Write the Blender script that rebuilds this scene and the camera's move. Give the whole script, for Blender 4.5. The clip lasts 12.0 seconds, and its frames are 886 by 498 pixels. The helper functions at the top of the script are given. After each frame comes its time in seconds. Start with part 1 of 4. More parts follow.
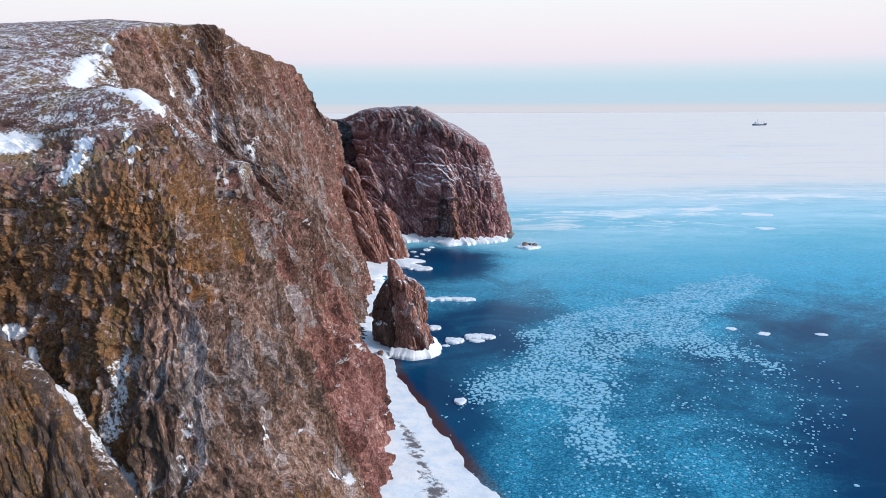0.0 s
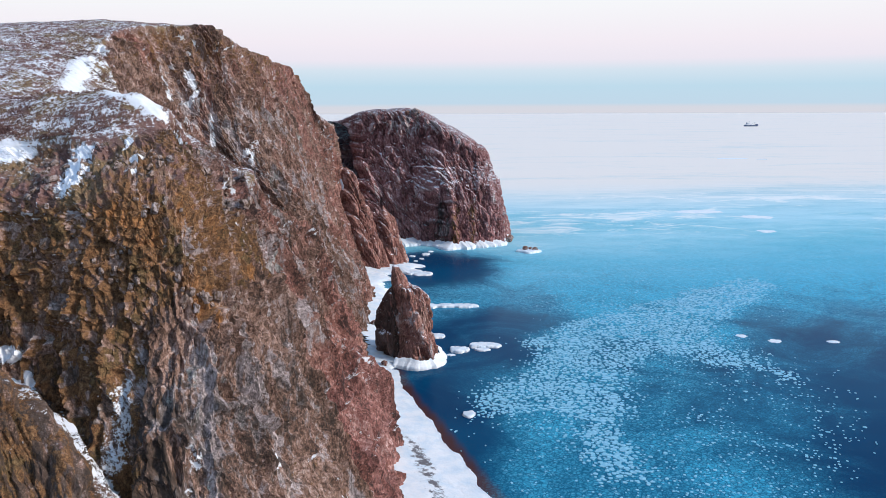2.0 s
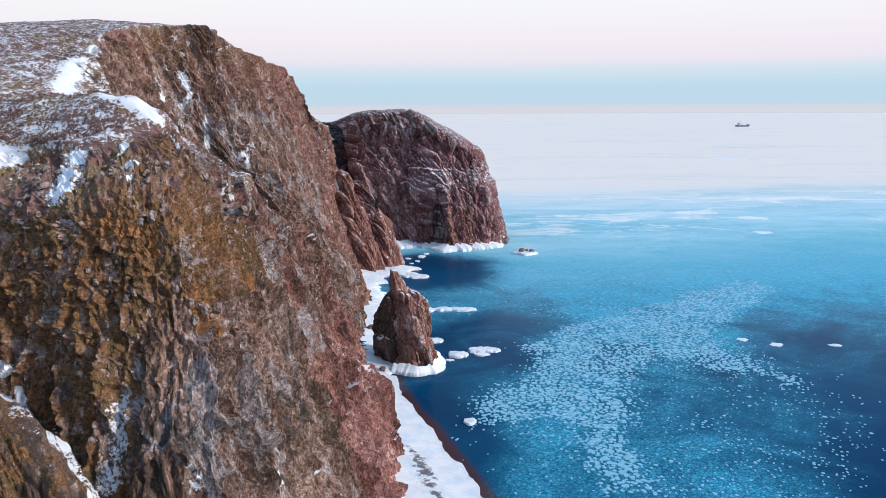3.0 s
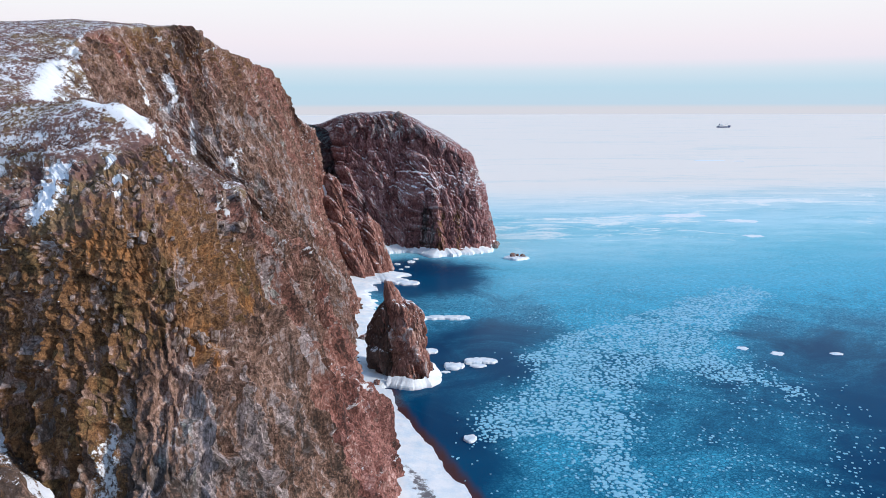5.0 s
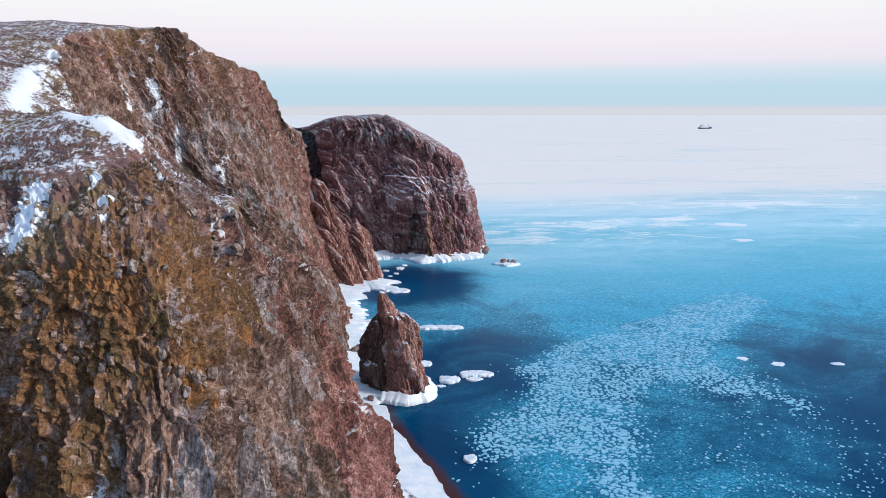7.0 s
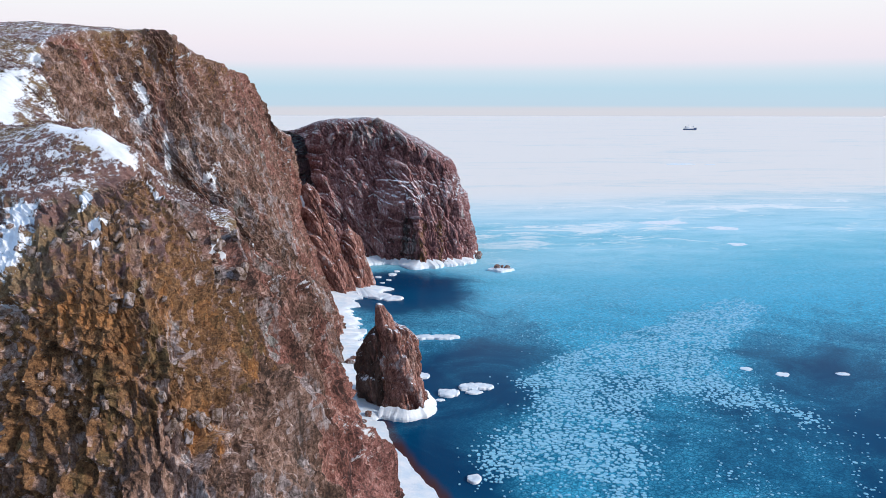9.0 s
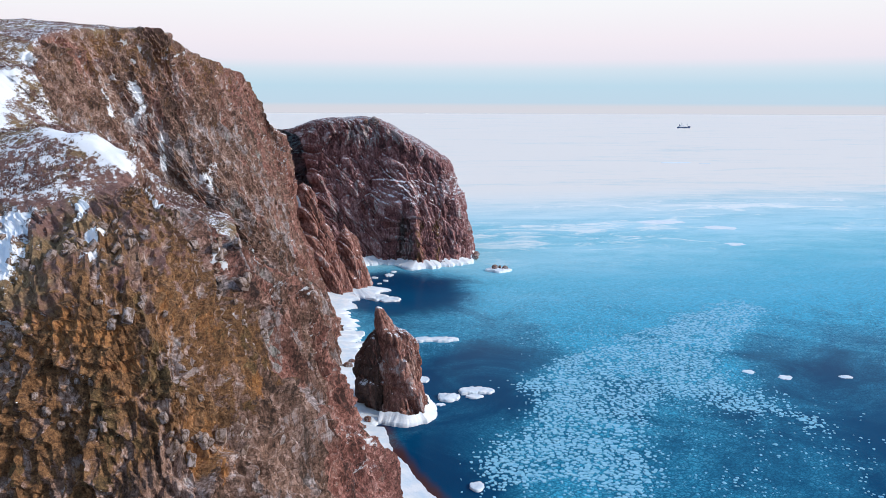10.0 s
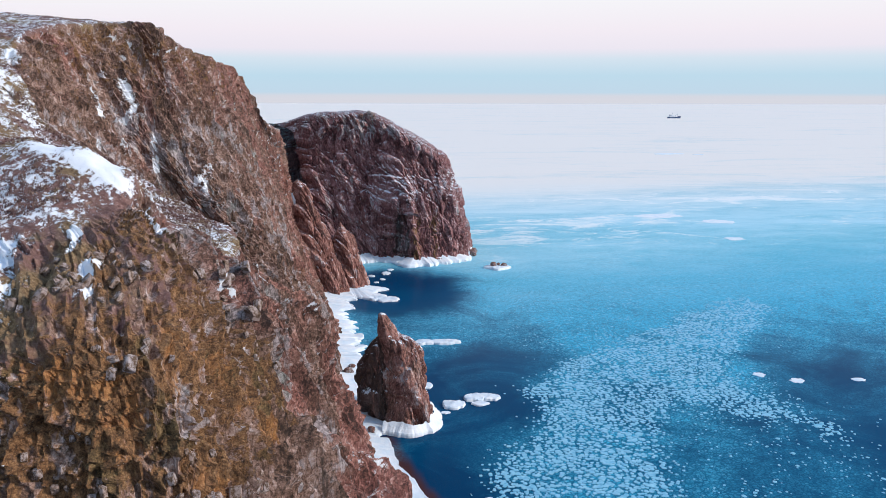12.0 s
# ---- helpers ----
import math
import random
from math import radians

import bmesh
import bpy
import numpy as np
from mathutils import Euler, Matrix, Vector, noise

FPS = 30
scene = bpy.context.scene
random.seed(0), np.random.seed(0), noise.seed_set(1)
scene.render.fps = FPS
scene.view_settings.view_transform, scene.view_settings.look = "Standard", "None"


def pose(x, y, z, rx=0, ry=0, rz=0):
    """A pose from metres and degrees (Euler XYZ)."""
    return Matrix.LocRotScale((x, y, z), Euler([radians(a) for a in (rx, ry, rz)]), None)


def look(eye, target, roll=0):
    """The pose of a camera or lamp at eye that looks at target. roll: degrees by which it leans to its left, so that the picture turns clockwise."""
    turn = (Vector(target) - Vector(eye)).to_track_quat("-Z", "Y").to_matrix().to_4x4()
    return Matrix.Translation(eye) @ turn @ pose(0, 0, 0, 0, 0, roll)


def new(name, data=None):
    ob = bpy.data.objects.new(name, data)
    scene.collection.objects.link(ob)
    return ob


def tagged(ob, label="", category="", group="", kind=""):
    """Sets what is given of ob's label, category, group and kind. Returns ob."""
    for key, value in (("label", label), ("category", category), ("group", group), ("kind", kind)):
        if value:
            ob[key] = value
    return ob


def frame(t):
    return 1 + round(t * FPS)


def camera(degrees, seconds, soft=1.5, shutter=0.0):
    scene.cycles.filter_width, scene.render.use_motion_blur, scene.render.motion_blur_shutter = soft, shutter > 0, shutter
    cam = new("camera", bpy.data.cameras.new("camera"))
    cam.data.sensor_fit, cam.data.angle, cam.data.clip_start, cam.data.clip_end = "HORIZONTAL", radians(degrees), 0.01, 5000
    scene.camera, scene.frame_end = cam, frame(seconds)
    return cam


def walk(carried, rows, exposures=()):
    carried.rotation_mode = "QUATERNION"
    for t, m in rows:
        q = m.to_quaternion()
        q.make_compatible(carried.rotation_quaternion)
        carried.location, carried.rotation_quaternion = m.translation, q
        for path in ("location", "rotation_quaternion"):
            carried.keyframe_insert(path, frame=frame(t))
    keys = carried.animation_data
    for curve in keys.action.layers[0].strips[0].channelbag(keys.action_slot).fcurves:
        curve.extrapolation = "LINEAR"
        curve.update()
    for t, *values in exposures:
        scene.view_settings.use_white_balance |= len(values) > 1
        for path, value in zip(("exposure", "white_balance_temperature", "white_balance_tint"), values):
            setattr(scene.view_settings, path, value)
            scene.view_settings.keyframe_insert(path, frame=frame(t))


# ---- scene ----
cam = camera(60.0, 12.0, 0.5)
PATH = [
    (0, (0.193, -0.615, 70.067), (0.171, 1.35, 69.691), -0.2),
    (0.5, (-0.891, 0.805, 70.144), (-0.907, 2.769, 69.768), -0.2),
    (1, (-1.942, 2.298, 70.298), (-1.952, 4.263, 69.922), -0.2),
    (1.5, (-2.913, 3.848, 70.452), (-2.917, 5.813, 70.077), -0.2),
    (2, (-3.733, 5.39, 70.671), (-3.732, 7.354, 70.297), -0.2),
    (2.5, (-4.636, 6.993, 70.897), (-4.625, 8.957, 70.523), -0.2),
    (3, (-5.576, 8.694, 71.049), (-5.554, 10.659, 70.675), -0.2),
    (3.2, (-5.936, 9.356, 71.089), (-5.913, 11.321, 70.717), -0.1),
    (5, (-9.129, 15.584, 72.039), (-9.06, 17.547, 71.666), -0.1),
    (5.5, (-9.956, 17.344, 72.353), (-9.875, 19.307, 71.98), -0.1),
    (6, (-10.828, 19.242, 72.705), (-10.734, 21.204, 72.332), -0.1),
    (6.5, (-11.609, 20.92, 73.043), (-11.503, 22.882, 72.67), -0.1),
    (7, (-12.324, 22.564, 73.358), (-12.208, 24.525, 72.986), -0.0),
    (9, (-15.494, 29.231, 74.552), (-15.339, 31.19, 74.181), 0.1),
    (9.5, (-16.241, 30.852, 74.826), (-16.078, 32.811, 74.455), 0.1),
    (10, (-16.961, 32.453, 75.139), (-16.789, 34.41, 74.762), 0.2),
    (10.5, (-17.665, 34.096, 75.477), (-17.485, 36.05, 75.094), 0.2),
    (11, (-18.427, 35.915, 75.904), (-18.24, 37.867, 75.514), 0.1),
    (11.5, (-19.213, 37.922, 76.394), (-19.02, 39.873, 75.998), 0.2),
    (12, (-19.977, 40.027, 76.888), (-19.778, 41.976, 76.486), 0.1),
]
walk(cam, [(t, look(eye, target, roll)) for t, eye, target, roll in PATH])


# ---- world, sun ----
world = bpy.data.worlds.new("dusk_sky")
scene.world = world
world.use_nodes = True
SKY = [  # sine of the elevation, colour
    (-0.0060, (0.68, 0.69, 0.76)), (-0.0050, (0.68, 0.69, 0.76)), (-0.0042, (0.54, 0.69, 0.82)), (0.0200, (0.52, 0.71, 0.84)),
    (0.0400, (0.66, 0.77, 0.87)), (0.0520, (0.84, 0.80, 0.89)), (0.0750, (0.90, 0.84, 0.91)), (0.1200, (0.92, 0.93, 0.96)),
    (0.2200, (0.74, 0.85, 0.97)), (0.4500, (0.40, 0.58, 0.84)), (0.9500, (0.24, 0.40, 0.68)),
]


def build_sky():
    nt = world.node_tree
    nt.nodes.clear()
    out, bg = nt.nodes.new("ShaderNodeOutputWorld"), nt.nodes.new("ShaderNodeBackground")
    ramp, sep, co, rng = nt.nodes.new("ShaderNodeValToRGB"), nt.nodes.new("ShaderNodeSeparateXYZ"), nt.nodes.new("ShaderNodeTexCoord"), nt.nodes.new("ShaderNodeMapRange")
    rng.inputs["From Min"].default_value, rng.inputs["From Max"].default_value = -0.05, 1.0
    nt.links.new(co.outputs["Generated"], sep.inputs[0])
    nt.links.new(sep.outputs["Z"], rng.inputs["Value"])
    nt.links.new(rng.outputs[0], ramp.inputs[0])
    nt.links.new(ramp.outputs[0], bg.inputs[0])
    nt.links.new(bg.outputs[0], out.inputs[0])
    els = ramp.color_ramp.elements
    while len(els) < len(SKY):
        els.new(0.5)
    for e, (z, c) in zip(els, SKY):
        e.position, e.color = (z + 0.05) / 1.05, (*c, 1)
    bg.inputs[1].default_value = 1.0


build_sky()
sun = new("sun", bpy.data.lights.new("sun", "SUN"))
sun.data.energy, sun.data.angle, sun.data.color = 3.3, radians(9), (1.0, 0.90, 0.82)
sun.matrix_world = look((87, -28, 46), (0, 0, 0))


# ---- noise ----
def rnd(ix, iy, iz, seed=0):
    h = (ix.astype(np.int64) * 374761393 + iy.astype(np.int64) * 668265263 + iz.astype(np.int64) * 2147483647 + seed * 974634777) & 0xFFFFFFFF
    h = ((h ^ (h >> 13)) * 1274126177) & 0xFFFFFFFF
    h = ((h ^ (h >> 16)) * 2246822519) & 0xFFFFFFFF
    return ((h ^ (h >> 15)) & 0xFFFFFF) / float(0x1000000)


def vnoise(p, seed=0):
    """Smooth value noise, -1 to 1, at the rows of p."""
    f = np.floor(p)
    t = p - f
    t = t * t * (3 - 2 * t)
    i = f.astype(np.int64)
    out = 0
    for a in (0, 1):
        for b in (0, 1):
            for c in (0, 1):
                w = (t[:, 0] if a else 1 - t[:, 0]) * (t[:, 1] if b else 1 - t[:, 1]) * (t[:, 2] if c else 1 - t[:, 2])
                out = out + w * rnd(i[:, 0] + a, i[:, 1] + b, i[:, 2] + c, seed)
    return out * 2 - 1


def fbm(p, octaves=4, seed=0):
    out, amp, total = 0, 1.0, 0
    for k in range(octaves):
        out, total, amp = out + amp * vnoise(p * 2.03 ** k + 17.3 * k, seed + k), total + amp, amp * 0.5
    return out / total


def blocks(x, z, seed):
    """Jointed rock: columns of uneven blocks. The gap to the nearest joint, a number of the block, and a tilt over it."""
    i = np.floor(x)
    x0, x1 = i + 0.55 * (rnd(i, i, i, seed) - 0.5), i + 1 + 0.55 * (rnd(i + 1, i + 1, i + 1, seed) - 0.5)
    i = np.where(x < x0, i - 1, np.where(x > x1, i + 1, i))
    x0, x1 = i + 0.55 * (rnd(i, i, i, seed) - 0.5), i + 1 + 0.55 * (rnd(i + 1, i + 1, i + 1, seed) - 0.5)
    z = z * (0.7 + 0.8 * rnd(i, i, i, seed + 1)) + 9 * rnd(i, i, i, seed + 2)
    lean = (rnd(i, i, i, seed + 7) - 0.5) * 0.5
    u = (x - x0) / (x1 - x0)
    z = z + lean * u
    j = np.floor(z)
    z0, z1 = j + 0.7 * (rnd(i, j, i, seed + 3) - 0.5), j + 1 + 0.7 * (rnd(i, j + 1, i, seed + 3) - 0.5)
    j = np.where(z < z0, j - 1, np.where(z > z1, j + 1, j))
    z0, z1 = j + 0.7 * (rnd(i, j, i, seed + 3) - 0.5), j + 1 + 0.7 * (rnd(i, j + 1, i, seed + 3) - 0.5)
    v = (z - z0) / (z1 - z0)
    num = rnd(i, j, j, seed + 4)
    tilt = (u - 0.5) * (rnd(i, j, j, seed + 5) - 0.5) + (v - 0.5) * (rnd(i, j, j, seed + 6) - 0.75)
    return np.minimum(np.minimum(u, 1 - u), 2.4 * np.minimum(v, 1 - v)), num, tilt


def facets(u, v, seed, lean, bevel):
    """Broken rock: uneven angular faces. How far each face stands out and leans, with bevelled edges, a number for it, and the gap to its nearest edge."""
    iu, iv = np.floor(u), np.floor(v)
    near, other = np.full(u.shape, 9.0), np.full(u.shape, 9.0)
    num, high, high_other = np.zeros(u.shape), np.zeros(u.shape), np.zeros(u.shape)
    for a in (-1, 0, 1):
        for b in (-1, 0, 1):
            cu, cv = iu + a, iv + b
            du, dv = u - cu - 0.1 - 0.8 * rnd(cu, cv, cu, seed), v - cv - 0.1 - 0.8 * rnd(cu, cv, cu, seed + 1)
            d, one = np.hypot(du, dv), rnd(cu, cv, cu, seed + 2)
            h = one - 0.5 + lean * (2 * du * (rnd(cu, cv, cu, seed + 3) - 0.5) + 1.3 * dv * (rnd(cu, cv, cu, seed + 4) - 0.5))
            first, then = d < near, d < other
            high_other = np.where(first, high, np.where(then, h, high_other))
            other = np.where(first, near, np.where(then, d, other))
            num, high, near = np.where(first, one, num), np.where(first, h, high), np.where(first, d, near)
    w = 0.5 + 0.5 * step(0, bevel, other - near)
    return high * w + high_other * (1 - w), num, other - near


def step(a, b, x):
    t = np.clip((x - a) / (b - a), 0, 1)
    return t * t * (3 - 2 * t)


# ---- mesh helpers ----
def grid_mesh(name, pts, material, wrap=False, layers=(), smooth=None):
    """A mesh from an array of rows of points, with number layers on its points."""
    nu, nv = pts.shape[:2]
    idx = np.arange(nu * nv).reshape(nu, nv)
    if wrap:
        idx = np.vstack([idx, idx[:1]])
    q = np.stack([idx[:-1, :-1], idx[1:, :-1], idx[1:, 1:], idx[:-1, 1:]], -1).reshape(-1, 4)
    me = bpy.data.meshes.new(name)
    me.vertices.add(nu * nv)
    me.vertices.foreach_set("co", pts.reshape(-1).astype(np.float32))
    me.loops.add(q.size)
    me.loops.foreach_set("vertex_index", q.reshape(-1).astype(np.int32))
    me.polygons.add(len(q))
    me.polygons.foreach_set("loop_start", np.arange(0, q.size, 4, dtype=np.int32))
    flags = np.zeros(len(q), bool) if smooth is None else smooth.reshape(-1)[q].min(1) > 0.5
    me.polygons.foreach_set("use_smooth", flags)
    me.update(calc_edges=True)
    for key, values in layers:
        me.attributes.new(key, "FLOAT", "POINT").data.foreach_set("value", values.reshape(-1).astype(np.float32))
    me.materials.append(material)
    return me


def spline(p, counts):
    """Points on a Catmull-Rom curve through the rows of p (along the first axis), counts[k] of them in each stretch, and the last row."""
    q = np.concatenate([2 * p[:1] - p[1:2], p, 2 * p[-1:] - p[-2:-1]])
    out = []
    for k, n in enumerate(counts):
        t = (np.arange(n) / n).reshape((-1,) + (1,) * (p.ndim - 1))
        a, b, c, d = q[k], q[k + 1], q[k + 2], q[k + 3]
        out.append(0.5 * (2 * b + (c - a) * t + (2 * a - 5 * b + 4 * c - d) * t ** 2 + (3 * b - a - 3 * c + d) * t ** 3))
    return np.concatenate(out + [p[-1:]])


def normals(g, wrap=False):
    du = np.roll(g, -1, 0) - np.roll(g, 1, 0)
    if not wrap:
        du[0], du[-1] = g[1] - g[0], g[-1] - g[-2]
    dv = np.gradient(g, axis=1)
    n = np.cross(du, dv)
    return n / np.maximum(np.linalg.norm(n, axis=2, keepdims=True), 1e-9)


def part(name, bm, material, parent, label=""):
    me = bpy.data.meshes.new(name)
    bm.to_mesh(me)
    bm.free()
    me.materials.append(material)
    ob = new(name, me)
    ob.parent = parent
    return tagged(ob, label)


# ---- materials ----
def material(name, build):
    m = bpy.data.materials.new(name)
    m.use_nodes = True
    nt = m.node_tree
    nt.nodes.clear()
    out, sh = nt.nodes.new("ShaderNodeOutputMaterial"), nt.nodes.new("ShaderNodeBsdfPrincipled")
    nt.links.new(sh.outputs[0], out.inputs[0])
    build(Nodes(nt), sh)
    return m


class Nodes:
    def __init__(self, nt):
        self.nt = nt

    def put(self, socket, value):
        if isinstance(value, bpy.types.NodeSocket):
            self.nt.links.new(value, socket)
        elif isinstance(value, tuple) and len(value) == 3 and socket.type == "RGBA":
            socket.default_value = (*value, 1)
        else:
            socket.default_value = value

    def place(self, scale=(1, 1, 1)):
        co, mp = self.nt.nodes.new("ShaderNodeTexCoord"), self.nt.nodes.new("ShaderNodeMapping")
        self.nt.links.new(co.outputs["Object"], mp.inputs[0])
        mp.inputs["Scale"].default_value = scale
        return mp.outputs[0]

    def shift(self, where, by, amount):
        """The places moved along the run by a number."""
        n = self.nt.nodes.new("ShaderNodeVectorMath")
        n.operation = "MULTIPLY_ADD"
        self.put(n.inputs[0], by)
        n.inputs[1].default_value = (amount, amount * 0.12, 0)
        self.put(n.inputs[2], where)
        return n.outputs[0]

    def noise(self, where, scale, detail=4.0, rough=0.55, twist=0.0):
        n = self.nt.nodes.new("ShaderNodeTexNoise")
        self.put(n.inputs["Vector"], where)
        n.inputs["Scale"].default_value, n.inputs["Detail"].default_value = scale, detail
        n.inputs["Roughness"].default_value, n.inputs["Distortion"].default_value = rough, twist
        return n.outputs[0]

    def voronoi(self, where, scale, feature="F1", out="Distance"):
        n = self.nt.nodes.new("ShaderNodeTexVoronoi")
        n.feature = feature
        self.put(n.inputs["Vector"], where)
        n.inputs["Scale"].default_value = scale
        return n.outputs[out]

    def layer(self, name):
        n = self.nt.nodes.new("ShaderNodeAttribute")
        n.attribute_name = name
        return n.outputs["Fac"]

    def calc(self, op, a, b=0.0, c=0.0):
        n = self.nt.nodes.new("ShaderNodeMath")
        n.operation = op
        for k, v in enumerate((a, b, c)):
            self.put(n.inputs[k], v)
        return n.outputs[0]

    def soft(self, x, a, b, lo=0.0, hi=1.0):
        n = self.nt.nodes.new("ShaderNodeMapRange")
        n.interpolation_type = "SMOOTHSTEP"
        for k, v in zip(("Value", "From Min", "From Max", "To Min", "To Max"), (x, a, b, lo, hi)):
            self.put(n.inputs[k], v)
        return n.outputs[0]

    def mix(self, f, a, b):
        n = self.nt.nodes.new("ShaderNodeMix")
        n.data_type = "RGBA"
        self.put(n.inputs[0], f)
        self.put(n.inputs[6], a)
        self.put(n.inputs[7], b)
        return n.outputs[2]

    def ramp(self, x, stops):
        n = self.nt.nodes.new("ShaderNodeValToRGB")
        els = n.color_ramp.elements
        while len(els) < len(stops):
            els.new(0.5)
        for e, (p, c) in zip(els, stops):
            e.position, e.color = p, (*c, 1)
        self.put(n.inputs[0], x)
        return n.outputs[0]

    def bump(self, height, strength, distance):
        n = self.nt.nodes.new("ShaderNodeBump")
        n.inputs["Strength"].default_value, n.inputs["Distance"].default_value = strength, distance
        self.put(n.inputs["Height"], height)
        return n.outputs[0]

    def facing_up(self):
        g, s = self.nt.nodes.new("ShaderNodeNewGeometry"), self.nt.nodes.new("ShaderNodeSeparateXYZ")
        self.nt.links.new(g.outputs["Normal"], s.inputs[0])
        return s.outputs["Z"]


def rock_look(n, sh):
    at = n.place()
    tone, snow, turf, ochre, pale = n.layer("tone"), n.layer("snow"), n.layer("turf"), n.layer("ochre"), n.layer("grey")
    grain = n.noise(at, 3.4, 8.0, 0.80)
    streak = n.noise(n.place((1, 1, 0.30)), 1.1, 8.0, 0.76, 0.25)
    broad = n.noise(n.place((1, 1, 0.5)), 0.11, 5.0, 0.65)
    jag = n.noise(n.place((1, 1, 0.35)), 0.7, 5.0, 0.65)
    tall = n.shift(n.place((1, 1, 0.30)), jag, 1.4)
    short = n.shift(n.place((1, 1, 0.42)), jag, 1.1)
    seam = n.soft(n.voronoi(tall, 0.75, "DISTANCE_TO_EDGE"), 0.0, 0.03)
    chip, crack = n.voronoi(short, 1.7, "F1", "Color"), n.soft(n.voronoi(short, 1.7, "DISTANCE_TO_EDGE"), 0.0, 0.06)
    facet = n.voronoi(n.shift(n.place((1, 1, 0.6)), grain, 0.5), 4.0, "F1", "Color")
    cell = n.calc("ADD", n.calc("MULTIPLY", n.layer("slab"), 0.7), n.calc("MULTIPLY", chip, 0.3))
    shade = n.calc("ADD", n.calc("ADD", n.calc("MULTIPLY", streak, 0.34), n.calc("MULTIPLY", grain, 0.52)), n.calc("MULTIPLY_ADD", cell, 0.34, n.calc("MULTIPLY_ADD", facet, 0.12, -0.16)))
    shade = n.calc("MULTIPLY_ADD", n.noise(at, 9.0, 4.0, 0.7), 0.26, n.calc("MULTIPLY_ADD", shade, 1.08, -0.171))
    brown = n.ramp(shade, [(0.36, (0.030, 0.017, 0.012)), (0.44, (0.135, 0.074, 0.050)), (0.51, (0.27, 0.162, 0.122)), (0.59, (0.42, 0.29, 0.245)), (0.68, (0.62, 0.52, 0.48))])
    red = n.ramp(shade, [(0.36, (0.036, 0.013, 0.010)), (0.44, (0.15, 0.060, 0.046)), (0.51, (0.285, 0.117, 0.090)), (0.59, (0.43, 0.222, 0.182)), (0.68, (0.66, 0.47, 0.41))])
    base = n.mix(n.soft(n.calc("ADD", tone, n.calc("MULTIPLY_ADD", broad, 1.6, -0.8)), 0.15, 0.65), brown, red)
    wine = n.ramp(shade, [(0.36, (0.036, 0.013, 0.014)), (0.44, (0.145, 0.055, 0.054)), (0.51, (0.275, 0.112, 0.108)), (0.59, (0.44, 0.245, 0.24)), (0.68, (0.68, 0.54, 0.54))])
    base = n.mix(n.soft(tone, 0.85, 1.15), base, wine)
    stone = n.ramp(shade, [(0.36, (0.040, 0.034, 0.033)), (0.44, (0.16, 0.135, 0.130)), (0.53, (0.34, 0.285, 0.285)), (0.67, (0.62, 0.55, 0.55))])
    mint = n.ramp(shade, [(0.38, (0.05, 0.06, 0.055)), (0.52, (0.25, 0.29, 0.27)), (0.67, (0.48, 0.54, 0.52))])
    stone = n.mix(n.soft(n.noise(tall, 0.33, 5.0, 0.7), 0.55, 0.66, 0.0, 0.75), stone, mint)
    picked = n.calc("MULTIPLY_ADD", cell, 0.7, n.calc("MULTIPLY_ADD", n.noise(n.place((1, 1, 0.3)), 0.3, 7.0, 0.72), 1.5, -1.1))
    base = n.mix(n.soft(n.calc("ADD", pale, picked), 0.26, 0.38, 0.0, 0.92), base, stone)
    rusty = n.soft(n.calc("ADD", ochre, n.calc("MULTIPLY_ADD", n.noise(n.place((1, 1, 0.2)), 0.75, 8.0, 0.74, 0.3), 2.0, -1.0)), 0.34, 0.56, 0.0, 0.9)
    base = n.mix(rusty, base, n.ramp(grain, [(0.32, (0.10, 0.038, 0.010)), (0.48, (0.30, 0.125, 0.036)), (0.66, (0.56, 0.29, 0.10))]))
    # wet dark stains; the layer also carries shade painted in a hollow and buttress
    stain = n.soft(n.calc("ADD", n.noise(n.place((1, 1, 0.2)), 0.5, 8.0, 0.74, 0.3), n.layer("damp_shade")), 0.57, 0.66, 0.0, 0.75)
    base = n.mix(n.calc("MULTIPLY_ADD", n.calc("MULTIPLY", seam, crack), -0.55, 0.55), base, (0.028, 0.019, 0.015))
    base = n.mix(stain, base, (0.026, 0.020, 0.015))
    knob = n.soft(n.calc("ADD", n.layer("stone"), n.calc("MULTIPLY_ADD", jag, 0.5, -0.25)), 0.56, 0.62)
    growth = n.soft(n.calc("ADD", n.layer("moss"), n.calc("MULTIPLY_ADD", n.noise(n.place((1, 1, 0.6)), 0.7, 9.0, 0.76), 2.4, -1.2)), 0.22, 0.38)
    growth = n.calc("MULTIPLY", growth, n.calc("MULTIPLY_ADD", knob, -0.85, 1.0))
    speckle = n.calc("MULTIPLY_ADD", n.noise(at, 9.0, 4.0, 0.7), 0.4, n.calc("MULTIPLY_ADD", n.noise(at, 2.4, 8.0, 0.8), 0.8, -0.115))
    moss = n.ramp(speckle, [(0.35, (0.022, 0.013, 0.006)), (0.44, (0.098, 0.046, 0.019)), (0.52, (0.218, 0.108, 0.045)), (0.66, (0.43, 0.26, 0.13))])
    olive = n.ramp(speckle, [(0.36, (0.018, 0.013, 0.006)), (0.46, (0.070, 0.045, 0.017)), (0.55, (0.15, 0.100, 0.040)), (0.68, (0.34, 0.25, 0.13))])
    base = n.mix(growth, base, n.mix(n.soft(n.noise(at, 0.22, 6.0, 0.7), 0.52, 0.62, 0.0, 0.8), moss, olive))
    tuft = n.soft(n.calc("ADD", turf, n.calc("MULTIPLY_ADD", n.noise(at, 0.55, 8.0, 0.75), 2.0, -1.0)), 0.40, 0.60)
